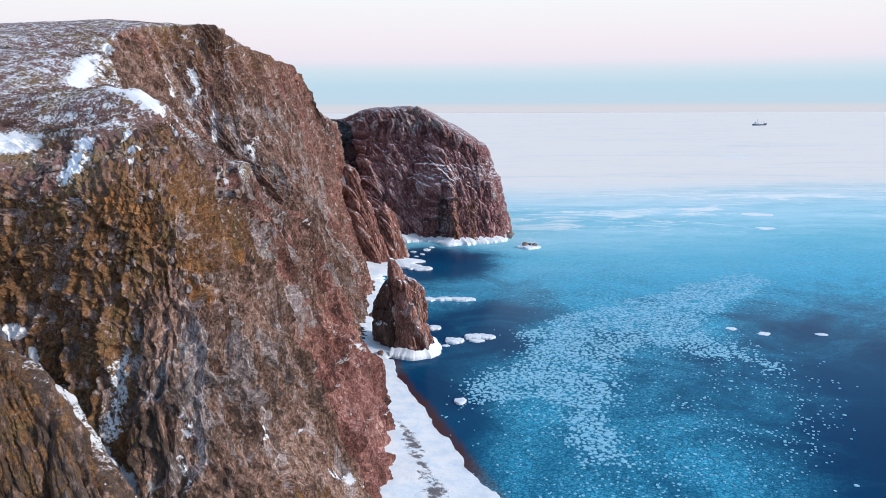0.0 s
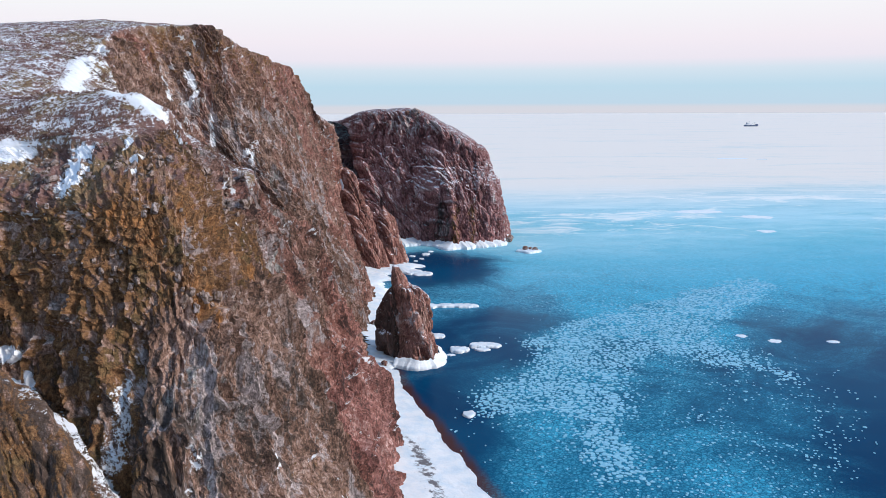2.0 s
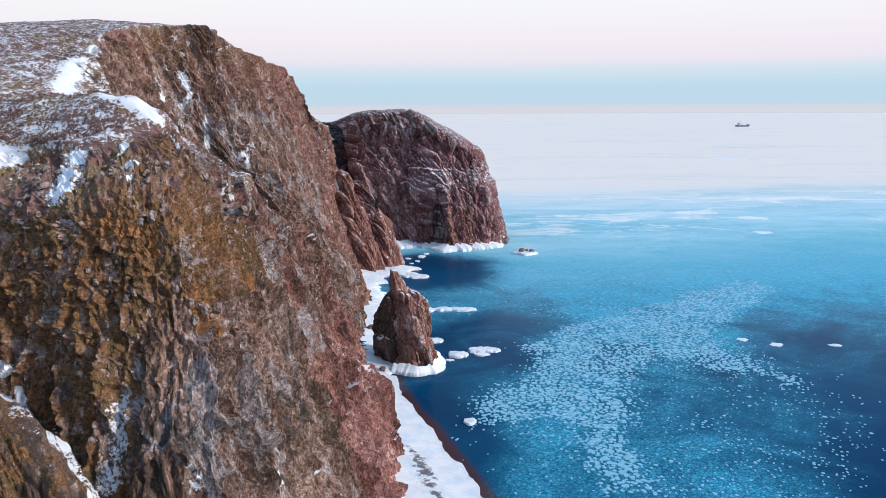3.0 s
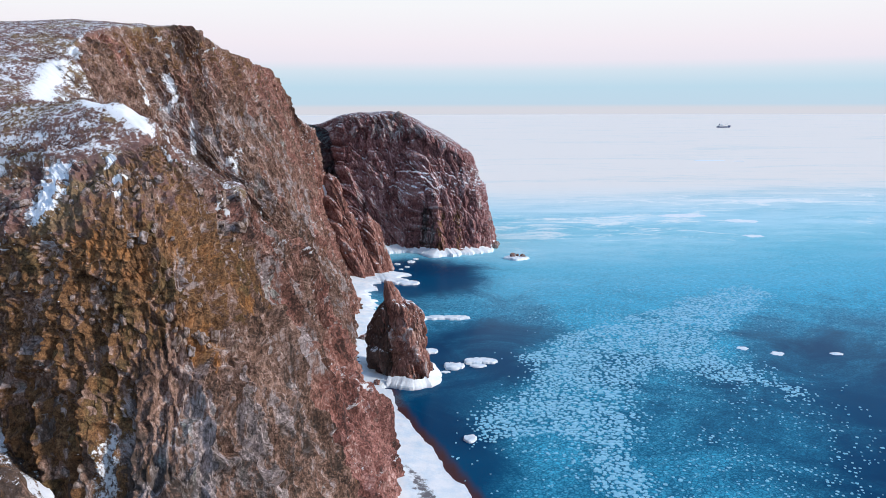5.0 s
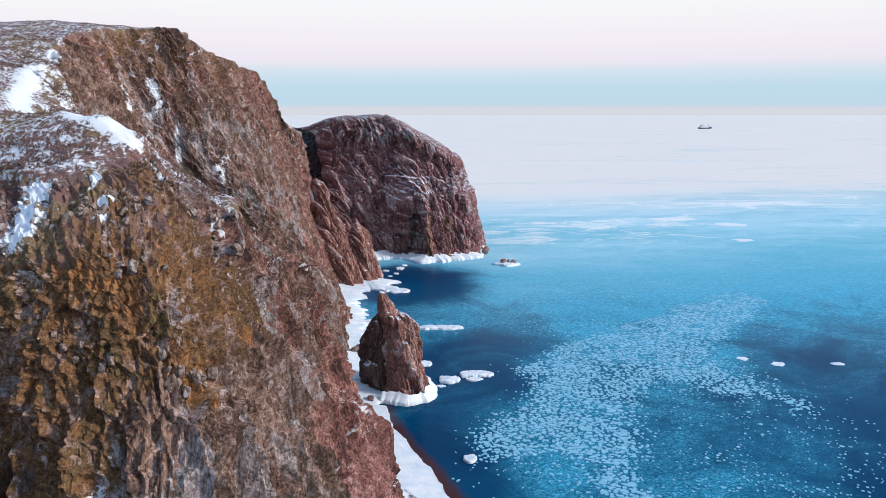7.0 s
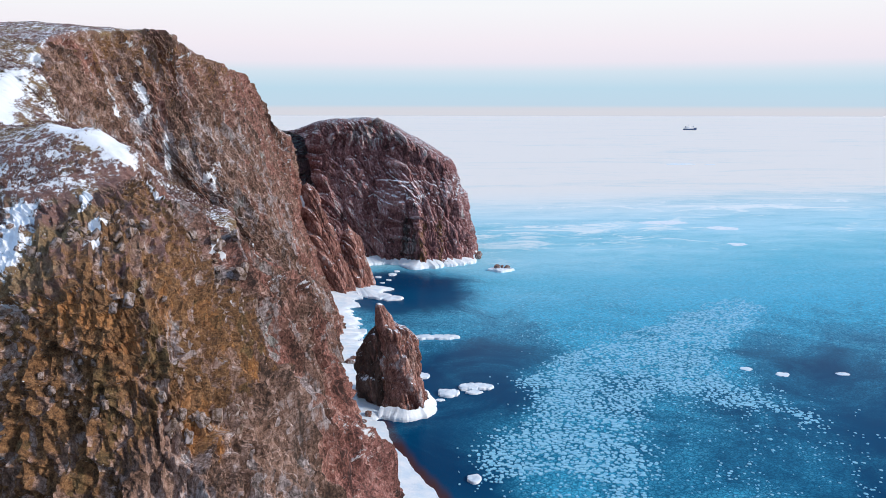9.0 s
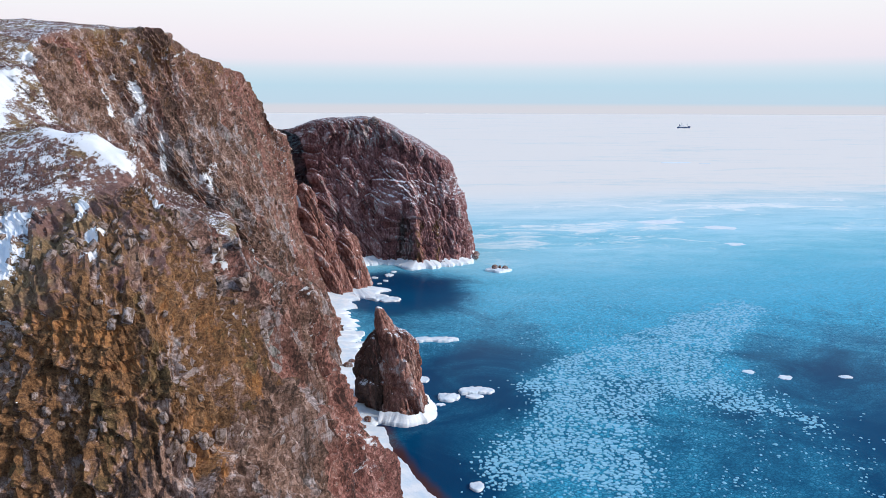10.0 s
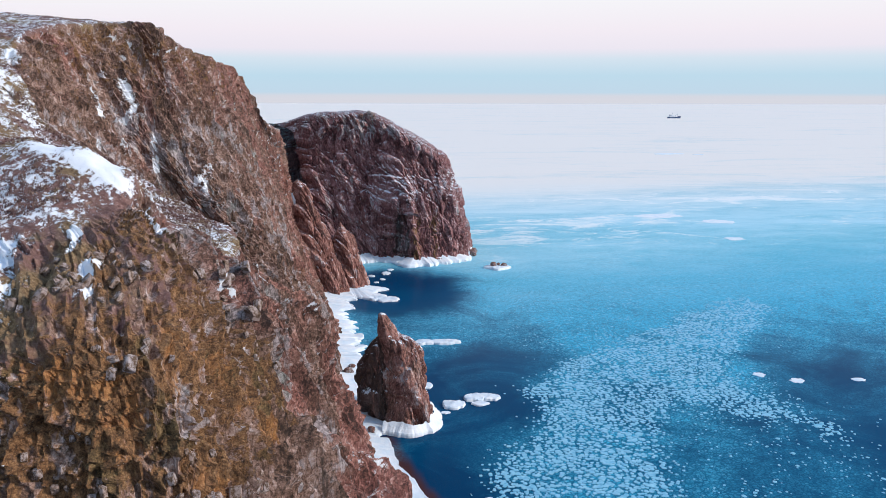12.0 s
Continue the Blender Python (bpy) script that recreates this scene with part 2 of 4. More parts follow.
    heath = n.ramp(n.noise(at, 3.2, 8.0, 0.8), [(0.32, (0.05, 0.030, 0.016)), (0.45, (0.145, 0.088, 0.045)), (0.54, (0.25, 0.165, 0.085)), (0.68, (0.42, 0.33, 0.20))])
    heath = n.mix(n.soft(n.noise(at, 0.10, 4.0, 0.6), 0.40, 0.52, 0.0, 0.85), heath, n.ramp(n.noise(at, 2.8, 8.0, 0.8), [(0.32, (0.055, 0.026, 0.026)), (0.52, (0.19, 0.095, 0.090)), (0.68, (0.40, 0.27, 0.26))]))
    base = n.mix(tuft, base, heath)
    fleck = n.calc("ADD", n.calc("MULTIPLY_ADD", n.noise(at, 0.45, 9.0, 0.80), 1.8, -0.93), n.calc("MULTIPLY_ADD", n.noise(at, 2.2, 7.0, 0.8), 1.6, -0.83))
    white = n.soft(n.calc("ADD", snow, fleck), 0.45, 0.53)
    base = n.mix(white, base, (0.82, 0.85, 0.90))
    n.put(sh.inputs["Base Color"], base)
    n.put(sh.inputs["Roughness"], n.soft(white, 0, 1, 0.88, 0.6))
    rough = n.calc("ADD", n.calc("MULTIPLY_ADD", grain, 0.8, n.calc("MULTIPLY", crack, 0.2)), n.calc("MULTIPLY_ADD", chip, 0.3, n.calc("MULTIPLY", facet, 0.3)))
    rough = n.calc("MULTIPLY", rough, n.soft(white, 0, 1, 1.0, 0.3))
    n.put(sh.inputs["Normal"], n.bump(rough, 1.0, 0.09))


def snow_look(n, sh):
    at = n.place()
    dirt = n.soft(n.calc("ADD", n.layer("dirt"), n.calc("MULTIPLY_ADD", n.noise(at, 0.5, 7.0, 0.7), 1.4, -0.7)), 0.45, 0.62)
    white = n.ramp(n.noise(at, 0.3, 5.0, 0.6), [(0.3, (0.62, 0.74, 0.84)), (0.6, (0.84, 0.87, 0.90))])
    n.put(sh.inputs["Base Color"], n.mix(dirt, white, (0.13, 0.12, 0.13)))
    sh.inputs["Roughness"].default_value = 0.55
    n.put(sh.inputs["Normal"], n.bump(n.noise(at, 1.3, 6.0, 0.65), 0.5, 0.25))


def water_look(n, sh):
    at = n.place()
    ice, shoal, rime_sheen = n.layer("ice"), n.layer("shoal"), n.layer("rime_sheen")
    cloud = n.noise(at, 0.035, 7.0, 0.65, 0.8)
    warp = n.shift(at, n.noise(at, 0.4, 3.0, 0.6), 1.0)
    crumb, joint = n.voronoi(warp, 1.25, "F1", "Color"), n.soft(n.voronoi(warp, 1.25, "DISTANCE_TO_EDGE"), 0.05, 0.16)
    lead = n.soft(n.voronoi(warp, 0.42, "DISTANCE_TO_EDGE"), 0.02, 0.10)
    hole = n.soft(n.noise(at, 0.9, 4.0, 0.7), 0.60, 0.66)
    speck = n.soft(n.noise(at, 0.7, 6.0, 0.75), 0.40, 0.62)
    mosaic = n.calc("MULTIPLY", joint, n.calc("MULTIPLY_ADD", crumb, 0.9, 0.45))
    mosaic = n.calc("MULTIPLY", mosaic, n.calc("MULTIPLY_ADD", hole, -0.75, 1.0))
    mosaic = n.calc("ADD", n.calc("MULTIPLY", mosaic, 0.62), n.calc("MULTIPLY", n.calc("MULTIPLY", speck, lead), 0.38))
    soften = n.soft(rime_sheen, 0.05, 0.40, 0.58, 0.30)
    cover = n.soft(n.calc("ADD", ice, n.calc("MULTIPLY_ADD", cloud, 1.0, -0.5)), 0.05, 0.9)
    cover = n.calc("MULTIPLY", cover, n.calc("ADD", n.calc("MULTIPLY", mosaic, n.calc("MULTIPLY", soften, 2.0)), n.calc("SUBTRACT", 1.0, soften)))
    deep = n.mix(n.soft(shoal, 0.2, 1.0), n.mix(n.soft(n.noise(at, 0.012, 4.0, 0.6), 0.35, 0.65), (0.002, 0.040, 0.108), (0.002, 0.064, 0.150)), (0.07, 0.030, 0.03))
    base = n.mix(cover, deep, n.mix(n.soft(rime_sheen, 0.05, 0.40), (0.060, 0.47, 0.70), (0.17, 0.55, 0.68)))
    crumbs = n.soft(n.noise(n.place((0.7, 1, 1)), 0.8, 6.0, 0.7), 0.55, 0.62, 0.0, 0.6)
    base = n.mix(n.calc("MULTIPLY", crumbs, n.soft(cover, 0.2, 0.6)), base, (0.30, 0.64, 0.80))
    streaks = n.calc("ADD", n.calc("MULTIPLY", n.noise(n.place((0.25, 1, 1)), 0.012, 7.0, 0.65, 0.5), 0.6), n.calc("MULTIPLY", n.noise(n.place((0.5, 1, 1)), 0.05, 7.0, 0.75, 0.6), 0.4))
    # far ice streaks, with the sky's reflection painted in, paler with distance
    frost_sheen = n.soft(n.calc("MULTIPLY_ADD", n.calc("MULTIPLY_ADD", streaks, 2.4, -1.2), n.soft(rime_sheen, 0.0, 0.45), rime_sheen), 0.0, 1.0)
    base = n.mix(frost_sheen, base, n.mix(n.soft(rime_sheen, 0.45, 0.95), (0.52, 0.76, 0.86), (0.84, 0.79, 0.74)))
    curd = n.soft(n.calc("MULTIPLY_ADD", n.noise(n.place((0.45, 1, 1)), 0.055, 9.0, 0.76, 1.2), 0.6, n.calc("MULTIPLY", n.noise(n.place((0.3, 1, 1)), 0.010, 4.0, 0.6, 0.8), 0.4)), 0.515, 0.60, 0.0, 0.8)
    curd = n.calc("MULTIPLY", curd, n.calc("MULTIPLY", n.soft(rime_sheen, 0.22, 0.45), n.soft(rime_sheen, 0.90, 0.65)))
    base = n.mix(curd, base, (0.86, 0.88, 0.88))
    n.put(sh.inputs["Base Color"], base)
    n.put(sh.inputs["Roughness"], n.soft(n.calc("ADD", cover, frost_sheen), 0.0, 0.8, 0.12, 0.5))
    sh.inputs["IOR"].default_value = 1.2
    sh.inputs["Specular IOR Level"].default_value = 0.06
    n.put(sh.inputs["Normal"], n.bump(n.calc("ADD", n.noise(at, 0.5, 5.0, 0.65), n.calc("MULTIPLY", joint, 0.25)), 0.12, 0.25))


def ice_look(n, sh):
    at = n.place()
    n.put(sh.inputs["Base Color"], n.ramp(n.noise(at, 0.8, 4.0, 0.6), [(0.3, (0.10, 0.42, 0.62)), (0.7, (0.34, 0.65, 0.79))]))
    sh.inputs["Roughness"].default_value = 0.5
    n.put(sh.inputs["Normal"], n.bump(n.noise(at, 4.0, 4.0), 0.3, 0.05))


def twig_look(n, sh):
    at = n.place()
    n.put(sh.inputs["Base Color"], n.ramp(n.noise(at, 0.35, 4.0, 0.6), [(0.3, (0.075, 0.034, 0.034)), (0.5, (0.15, 0.080, 0.072)), (0.7, (0.25, 0.18, 0.12))]))
    sh.inputs["Roughness"].default_value = 0.9


def paint_look(colour, rough=0.5):
    def build(n, sh):
        at = n.place()
        n.put(sh.inputs["Base Color"], n.mix(n.soft(n.noise(at, 0.4, 5.0, 0.7), 0.45, 0.7, 0.0, 0.35), colour, tuple(c * 0.6 + 0.02 for c in colour)))
        sh.inputs["Roughness"].default_value = rough
    return build


ROCK = material("weathered_rock", rock_look)
SNOW = material("packed_snow", snow_look)
WATER = material("sea_water", water_look)
ICE = material("pancake_ice", ice_look)
TWIG = material("dry_twigs", twig_look)


def block_look(n, sh):
    at = n.place()
    info = n.nt.nodes.new("ShaderNodeObjectInfo").outputs["Random"]
    tint = n.mix(info, (0.34, 0.25, 0.21), (0.39, 0.34, 0.34))
    n.put(sh.inputs["Base Color"], n.mix(n.soft(n.noise(at, 1.8, 8.0, 0.78), 0.42, 0.56), (0.10, 0.055, 0.028), tint))
    sh.inputs["Roughness"].default_value = 0.85
    n.put(sh.inputs["Normal"], n.bump(n.noise(at, 4.0, 5.0, 0.7), 0.6, 0.08))


BLOCK = material("pale_rock_block", block_look)
HULL = material("navy_hull_paint", paint_look((0.02, 0.05, 0.13)))
WHITE = material("white_ship_paint", paint_look((0.7, 0.74, 0.78)))
STEEL = material("grey_deck_steel", paint_look((0.16, 0.22, 0.28), 0.6))

# ---- the island: ribs from brow to foot; brow, upper, middle, lower (x, y, z) and foot (x, y) ----
FRONT = [
    ((-150, 120, 72), (-146, 108, 60), (-140, 98, 45), (-134, 88, 22), (-128, 76)),
    ((-100, 106, 67), (-97, 96, 59), (-93, 91, 46), (-88, 84, 24), (-82, 70)),
    ((-76, 105, 66.5), (-73, 94, 60), (-70, 90, 48), (-66, 84, 26), (-60, 68)),
    ((-57, 104.5, 65.5), (-54, 94, 60), (-52.5, 90.5, 47), (-50, 85.5, 30), (-45, 70)),
    ((-47, 101.5, 66.3), (-43, 90.5, 60.5), (-42, 87.5, 49), (-40, 82.5, 35), (-34, 66)),
    ((-41, 103.5, 67.2), (-34.5, 91.5, 59), (-32.5, 86, 47), (-31.5, 79.5, 34), (-25, 66)),
]
FLANK = [
    ((-39, 108.5, 68.6), (-31.5, 95, 56), (-28, 89, 44), (-25, 85, 32), (-14, 74)),
    ((-38, 110, 66.5), (-30.5, 99.5, 54), (-24.5, 96.5, 40), (-20.5, 95, 27), (-8, 88)),
    ((-37, 116, 62), (-30, 109, 52), (-24.5, 109, 40), (-17.5, 110, 22), (-5, 108)),
    ((-35.5, 126, 57.5), (-30, 125, 52.5), (-25, 124, 38), (-17.5, 122, 18.5), (-8.5, 120)),
    ((-36, 138, 59), (-28, 140, 50), (-23.5, 142, 36), (-13.8, 147.5, 19), (-9.6, 149.5)),
    ((-42, 151, 59.5), (-28, 154, 44), (-22, 155, 30), (-17, 156, 16), (-12.5, 156)),
]
GULLY = [
    ((-66, 160, 71.5), (-54, 166, 57), (-38, 172, 40), (-24, 177, 20), (-17, 178)),
    ((-84, 190, 82), (-75, 187.5, 73.5), (-62, 190, 56), (-38, 196, 28), (-20, 198)),
    ((-83, 205, 89.5), (-75, 208, 77), (-67, 208, 62), (-46, 209, 34), (-22, 214)),
    ((-75, 222, 91.3), (-66, 218, 74), (-57, 214, 57), (-40, 222, 28), (-25, 226)),
    ((-68.5, 230, 91.8), (-58, 230.5, 70), (-50, 229, 57), (-37, 232, 25), (-26, 236)),
]
MASSIF = [
    ((-66, 257, 87.5), (-57, 255, 73), (-47.5, 251, 54), (-38, 247, 30), (-27, 246)),
    ((-69, 300, 86.5), (-61, 294, 70), (-51, 288, 51), (-41, 282, 29), (-29, 278)),
    ((-68.5, 338, 84), (-62, 336, 68), (-56, 331, 48), (-46, 322, 28), (-35, 312)),
    ((-61, 348, 68), (-58, 352, 57), (-56, 354, 42), (-52, 353, 25), (-45, 346)),
    ((-57, 372, 61), (-57, 373, 48), (-56, 372, 36), (-53, 370, 18), (-49, 364)),
    ((-60, 400, 60), (-57, 398, 48), (-54, 394, 36), (-50, 388, 18), (-46, 380)),
    ((-80, 440, 58), (-76, 446, 48), (-73, 450, 34), (-70, 454, 16), (-66, 458)),
]
RIBS = FRONT + FLANK + GULLY + MASSIF
HILLS = [(-50, 113, 72.3), (-57.5, 114.5, 72.0), (-44.5, 110, 71.4), (-66, 118, 71.5), (-58, 130, 67), (-49, 128, 65), (-64, 142, 68.5), (-70, 153, 73.5), (-73, 165, 80), (-78, 200, 89.5), (-105, 240, 95), (-130, 235, 93), (-120, 160, 82),
         (-190, 165, 86), (-190, 300, 97), (-190, 420, 76), (-110, 330, 92)]


def hill_function():
    """A smooth hilltop through the brows and the summits."""
    p = np.array([r[0] for r in RIBS] + HILLS, float)
    d = np.linalg.norm(p[:, None, :2] - p[None, :, :2], axis=2)
    k = np.block([[-d - 1.0 * np.eye(len(p)), np.ones((len(p), 1))], [np.ones((1, len(p))), np.zeros((1, 1))]])
    w = np.linalg.solve(k, np.append(p[:, 2], 0))

    def height(xy):
        e = np.linalg.norm(xy[:, None] - p[None, :, :2], axis=2)
        return -e @ w[:-1] + w[-1]
    return height


hill = hill_function()


def crest(p, seed):
    return 1 - 2 * np.abs(vnoise(p, seed))


def along(g):
    """How far along the rock each row of points lies, level by level the same."""
    mid = g[:, int(g.shape[1] * 0.62)]
    d = np.concatenate([[0], np.cumsum(np.linalg.norm(np.diff(mid, axis=0), axis=1))])
    return np.repeat(d[:, None], g.shape[1], 1).reshape(-1)


def across(p):
    """How far across the rock's steep joint planes a point lies."""
    return 0.85 * p[:, 0] + 0.85 * p[:, 1] + 0.10 * p[:, 2]


def ledges(p, run, face, stretch=0.13, rubbly=True):
    """How far the rock stands out: buttresses, ribs, angular faces of four sizes and cracks; and numbers for faces and stones.
    Faces are tall; the upper slope of the first cliff is mossy and gentler."""
    z = stretch * p[:, 2]
    if rubbly:
        z = z + 0.9 * step(112, 101, p[:, 1]) * np.log1p(np.exp(np.clip((p[:, 2] - 51) / 4, -20, 20)))
    flow = np.stack([run / 6.0, z / 2.5, np.full(len(p), 0.5)], 1)
    c = np.stack([run + 1.1 * vnoise(flow, 21) + 0.4 * vnoise(flow * 2.7, 22), z + 0.06 * vnoise(p / 4.0, 23), np.full(len(p), 0.5)], 1)
    live = np.flatnonzero(np.broadcast_to(face, len(p)) > 0.001)
    full, q, c = np.zeros(len(p)), p[live], c[live]
    u, v = c[:, 0], c[:, 1]
    bold = step(100, 110, q[:, 1]) * step(330, 260, q[:, 1]) * (0.35 + 0.65 * step(190, 165, q[:, 1])) if rubbly else 0.4
    ribs = (0.9 + 1.5 * bold) * crest(c / np.array([7.0, 5.0, 1]), 9) + 1.1 * bold * crest(c / np.array([13.0, 7.0, 1]), 13) + (0.3 + 1.0 * bold) * crest(c / np.array([2.8, 1.9, 1]), 10)
    wob = 0.12 * vnoise(q / 0.9, 51)
    tall = v * (1 - 0.45 * bold)
    high, one, gap = facets(u / 4.4, v / 1.6, 31, 0.9, 0.14)
    slabs = (1.35 + 0.9 * bold) * high - (0.85 + 0.4 * bold) * np.exp(-(gap / 0.09) ** 2)
    high, two, gap = facets(u / 1.8 + wob, tall / 0.72, 35, 1.0, 0.25)
    slabs += (1.0 + 0.6 * bold) * high - 0.55 * np.exp(-(gap / 0.13) ** 2)
    high, three, gap = facets(u / 0.85 + wob, tall / 0.30 + wob, 39, 1.0, 0.4)
    fine = 0.5 * high - 0.25 * np.exp(-(gap / 0.2) ** 2)
    high, four, gap = facets(u / 0.45 + wob, tall / 0.16, 43, 1.0, 0.6)
    fine += 0.18 * high + bold * (0.42 * crest(c / np.array([1.35, 1.1, 1]), 11) + 0.16 * crest(c / np.array([0.6, 0.7, 1]), 12))
    out = 1.3 * fbm(q / 17.0, 3, 1) + 0.40 * fbm(q / 2.2, 4, 52)
    calm = 1 - (0.40 * step(46, 53, q[:, 2]) + 0.25 * step(55, 62, q[:, 2])) * step(108, 100, q[:, 1]) if rubbly else 0.9
    out += (ribs + slabs) * calm + fine
    slab, stone = np.full(len(p), 0.5), np.full(len(p), 0.5)
    slab[live], stone[live] = 0.25 * one + 0.4 * two + 0.35 * three, 0.65 * three + 0.35 * four
    full[live] = np.maximum(out - 0.25, -3.4)
    return full * face, slab, stone


def island():
    rows = []
    for k, (b, u, m, l, f) in enumerate(RIBS):
        b = np.array(b, float)
        s = np.array((-200, 165 - 5 * max(0, 5 - k) + 0.85 * max(0, b[1] - 106) * (k > 5)))
        inland = [b[:2] + (s - b[:2]) * w for w in (1.0, 0.55, 0.26, 0.09)]
        west = [(-345, s[1], -3), (-300, s[1], 55)]
        rows.append(west + [(*xy, 80) for xy in inland] + [tuple(b), u, m, l, (*f, -3)])
    g = np.array(rows, float)
    g = np.swapaxes(spline(np.swapaxes(g, 0, 1), [4, 8, 16, 24, 34, 30, 106, 104, 96, 74]), 0, 1)
    brow = 116
    gap = np.linalg.norm(np.diff(g[:, -180], axis=0), axis=1)
    size = [1.2, 0.7, 0.4, 0.22, 0.19, 0.18, 0.18, 0.18, 0.18, 0.19, 0.22, 0.32, 0.4, 0.36, 0.34, 0.34, 0.36, 0.38, 0.42, 0.5, 0.6, 0.8, 1.5]
    g = spline(g, [max(6, int(round(d / w))) for d, w in zip(gap, size)])
    nu, nv = g.shape[:2]
    col = np.tile(np.arange(nv), (nu, 1)).reshape(-1)
    p = g.reshape(-1, 3).copy()
    top = (col >= 8) & (col < brow)
    far = step(8, 12, col[top])
    z = np.concatenate([hill(q[:, :2]) for q in np.array_split(p[top], 20)])
    p[top, 2] = p[top, 2] * (1 - far) + z * far
    g = p.reshape(nu, nv, 3)
    n = normals(g)
    if n[nu // 2, 60, 2] < 0:
        n = -n
    flat = n.reshape(-1, 3)
    face = step(brow - 6, brow + 18, col)
    out, slab, stone = ledges(p, along(g), face)
    for a, b, r, deep in CHUTES:
        a, b = np.array(a, float), np.array(b, float)
        d = b - a
        t = np.clip((p - a) @ d / (d @ d), 0, 1)
        out = out - deep * np.exp(-(np.linalg.norm(p - a - t[:, None] * d, axis=1) / r) ** 2)
    lumps = (1 - face) * step(4, 20, col) * (0.5 * fbm(p / 14.0, 3, 61) + 0.4 * fbm(p / 3.0, 3, 62) + 0.25 * fbm(p / 0.9, 2, 63))
    p = p + flat * (out + lumps)[:, None]
    g2 = p.reshape(nu, nv, 3)
    n2 = normals(g2)
    if n2[nu // 2, 60, 2] < 0:
        n2 = -n2
    up = n2[:, :, 2].reshape(-1)
    x, y, z = p.T
    front, flank = step(110, 103, y), step(103, 110, y) * step(175, 155, y)
    tone = 0.06 + 0.30 * flank + 0.60 * flank * step(36, 24, z) + 0.16 * step(165, 185, y) + 0.25 * step(225, 300, y)
    snow = face * (0.08 + 0.05 * step(112, 130, y) + 0.36 * step(0.20, 0.60, up) + 0.04 * step(103, 110, y) * step(175, 155, y)) + (1 - face) * 0.50
    snow += face * (0.13 * step(0.0, 0.4, fbm(p / 8.0, 3, 135)) * step(94, 108, y) - 0.08 * step(116, 98, y))
    for a, b, r, s in HILL_DRIFTS + FACE_DRIFTS + LEDGE_DRIFTS:
        a, b = np.array(a, float), np.array(b, float)
        d = b - a
        t = np.clip((p - a) @ d / (d @ d), 0, 1)
        snow = np.maximum(snow, s * (0.86 + 0.30 * step(0.0, 0.5, up)) * (1 - (np.linalg.norm((p - a - t[:, None] * d) * DEPTH, axis=1) / r) ** 2))
    turf = 0.8 * (1 - face) + face * (0.22 * step(0.2, 0.65, up) + 0.22 * step(52, 66, z) * step(122, 104, y) + 0.22 * step(56, 62, z) * step(108, 98, y))
    snow += face * 0.36 * step(56, 61, z) * step(-40, -46, x) * step(109, 101, y)
    turf += face * 0.45 * step(57, 62, z) * step(-39, -45, x) * step(109, 101, y)
    turf += 0.35 * face * step(84, 91, z)
    patchy = fbm(p * np.array([1, 1, 0.5]) / 11.0, 3, 131)
    moss = face * (0.46 * front * step(45, 53, z) + 0.46 * front * step(-33, -39, x) * step(53, 46, z) + 0.10 * front - 0.12 * flank + 0.24 * step(66, 86, z) + 0.22 * patchy)
    slabs = np.exp(-(((x + 26) / 6) ** 2 + ((z - 36) / 11) ** 2)) * front
    grey = 0.10 + 0.26 * slabs + 0.16 * flank * step(30, 40, z) - 0.35 * flank * step(34, 26, z) + 0.16 * step(160, 185, y) * step(84, 66, z) * step(300, 240, y) + 0.15 * fbm(p / 8.0, 2, 132)
    moss = moss - 0.30 * slabs
    # dark stains, denser low on the first cliff
    damp_shade = face * (0.05 * front * step(48, 36, z) + 0.10 * front * step(-24, -36, x) * step(48, 36, z) - 0.05 * front * step(46, 56, z) + 0.06 * fbm(p * np.array([1, 1, 0.4]) / 6.0, 3, 134) - 0.04 * step(165, 185, y))
    ochre = np.zeros(len(p))
    for cx, cy, cz, r in RUST:
        ochre = np.maximum(ochre, 0.95 * np.exp(-(((x - cx) ** 2 + (y - cy) ** 2 + ((z - cz) * 0.38) ** 2) / r ** 2)))
    me = grid_mesh("sea_cliff", g2, ROCK, layers=(("tone", tone), ("snow", snow), ("turf", turf), ("ochre", ochre), ("grey", grey), ("moss", moss), ("slab", slab), ("stone", stone), ("damp_shade", damp_shade)), smooth=1 - step(0.2, 0.5, face))
    ob = tagged(new("sea_cliff", me), "steep red-brown jointed rock cliff with snow patches and turf", "cliff")
    return ob, g2, n2, brow


# chutes, cracks and, with a depth below nought, pillars in the first cliff: from, to, radius, depth
CHUTES = [
    ((-30.0, 91.5, 48.8), (-28.4, 88.4, 43.0), 1.0, 1.6), ((-25.4, 97.4, 41.7), (-21.1, 98.3, 28.0), 0.5, 1.0), ((-24.0, 103.0, 37.4), (-19.6, 103.3, 25.5), 0.5, 1.0),
    ((-36.9, 88.1, 50.6), (-36.1, 86.0, 44.0), 0.7, 1.1), ((-21.7, 133.0, 27.0), (-17.0, 126.0, 13.0), 0.8, 1.3), ((-28.4, 132.6, 47.2), (-24.9, 122.0, 35.0), 0.9, 1.6),
    ((-24.0, 149.7, 35.2), (-20.0, 147.0, 22.0), 0.8, 1.4), ((-38.5, 88.1, 50.0), (-38.8, 87.0, 44.0), 0.6, 0.7), ((-33.5, 88.0, 50.0), (-31.3, 84.4, 43.0), 1.9, -1.1), ((-27.2, 94.5, 44.7), (-24.1, 92.5, 32.0), 1.6, -1.0),
]
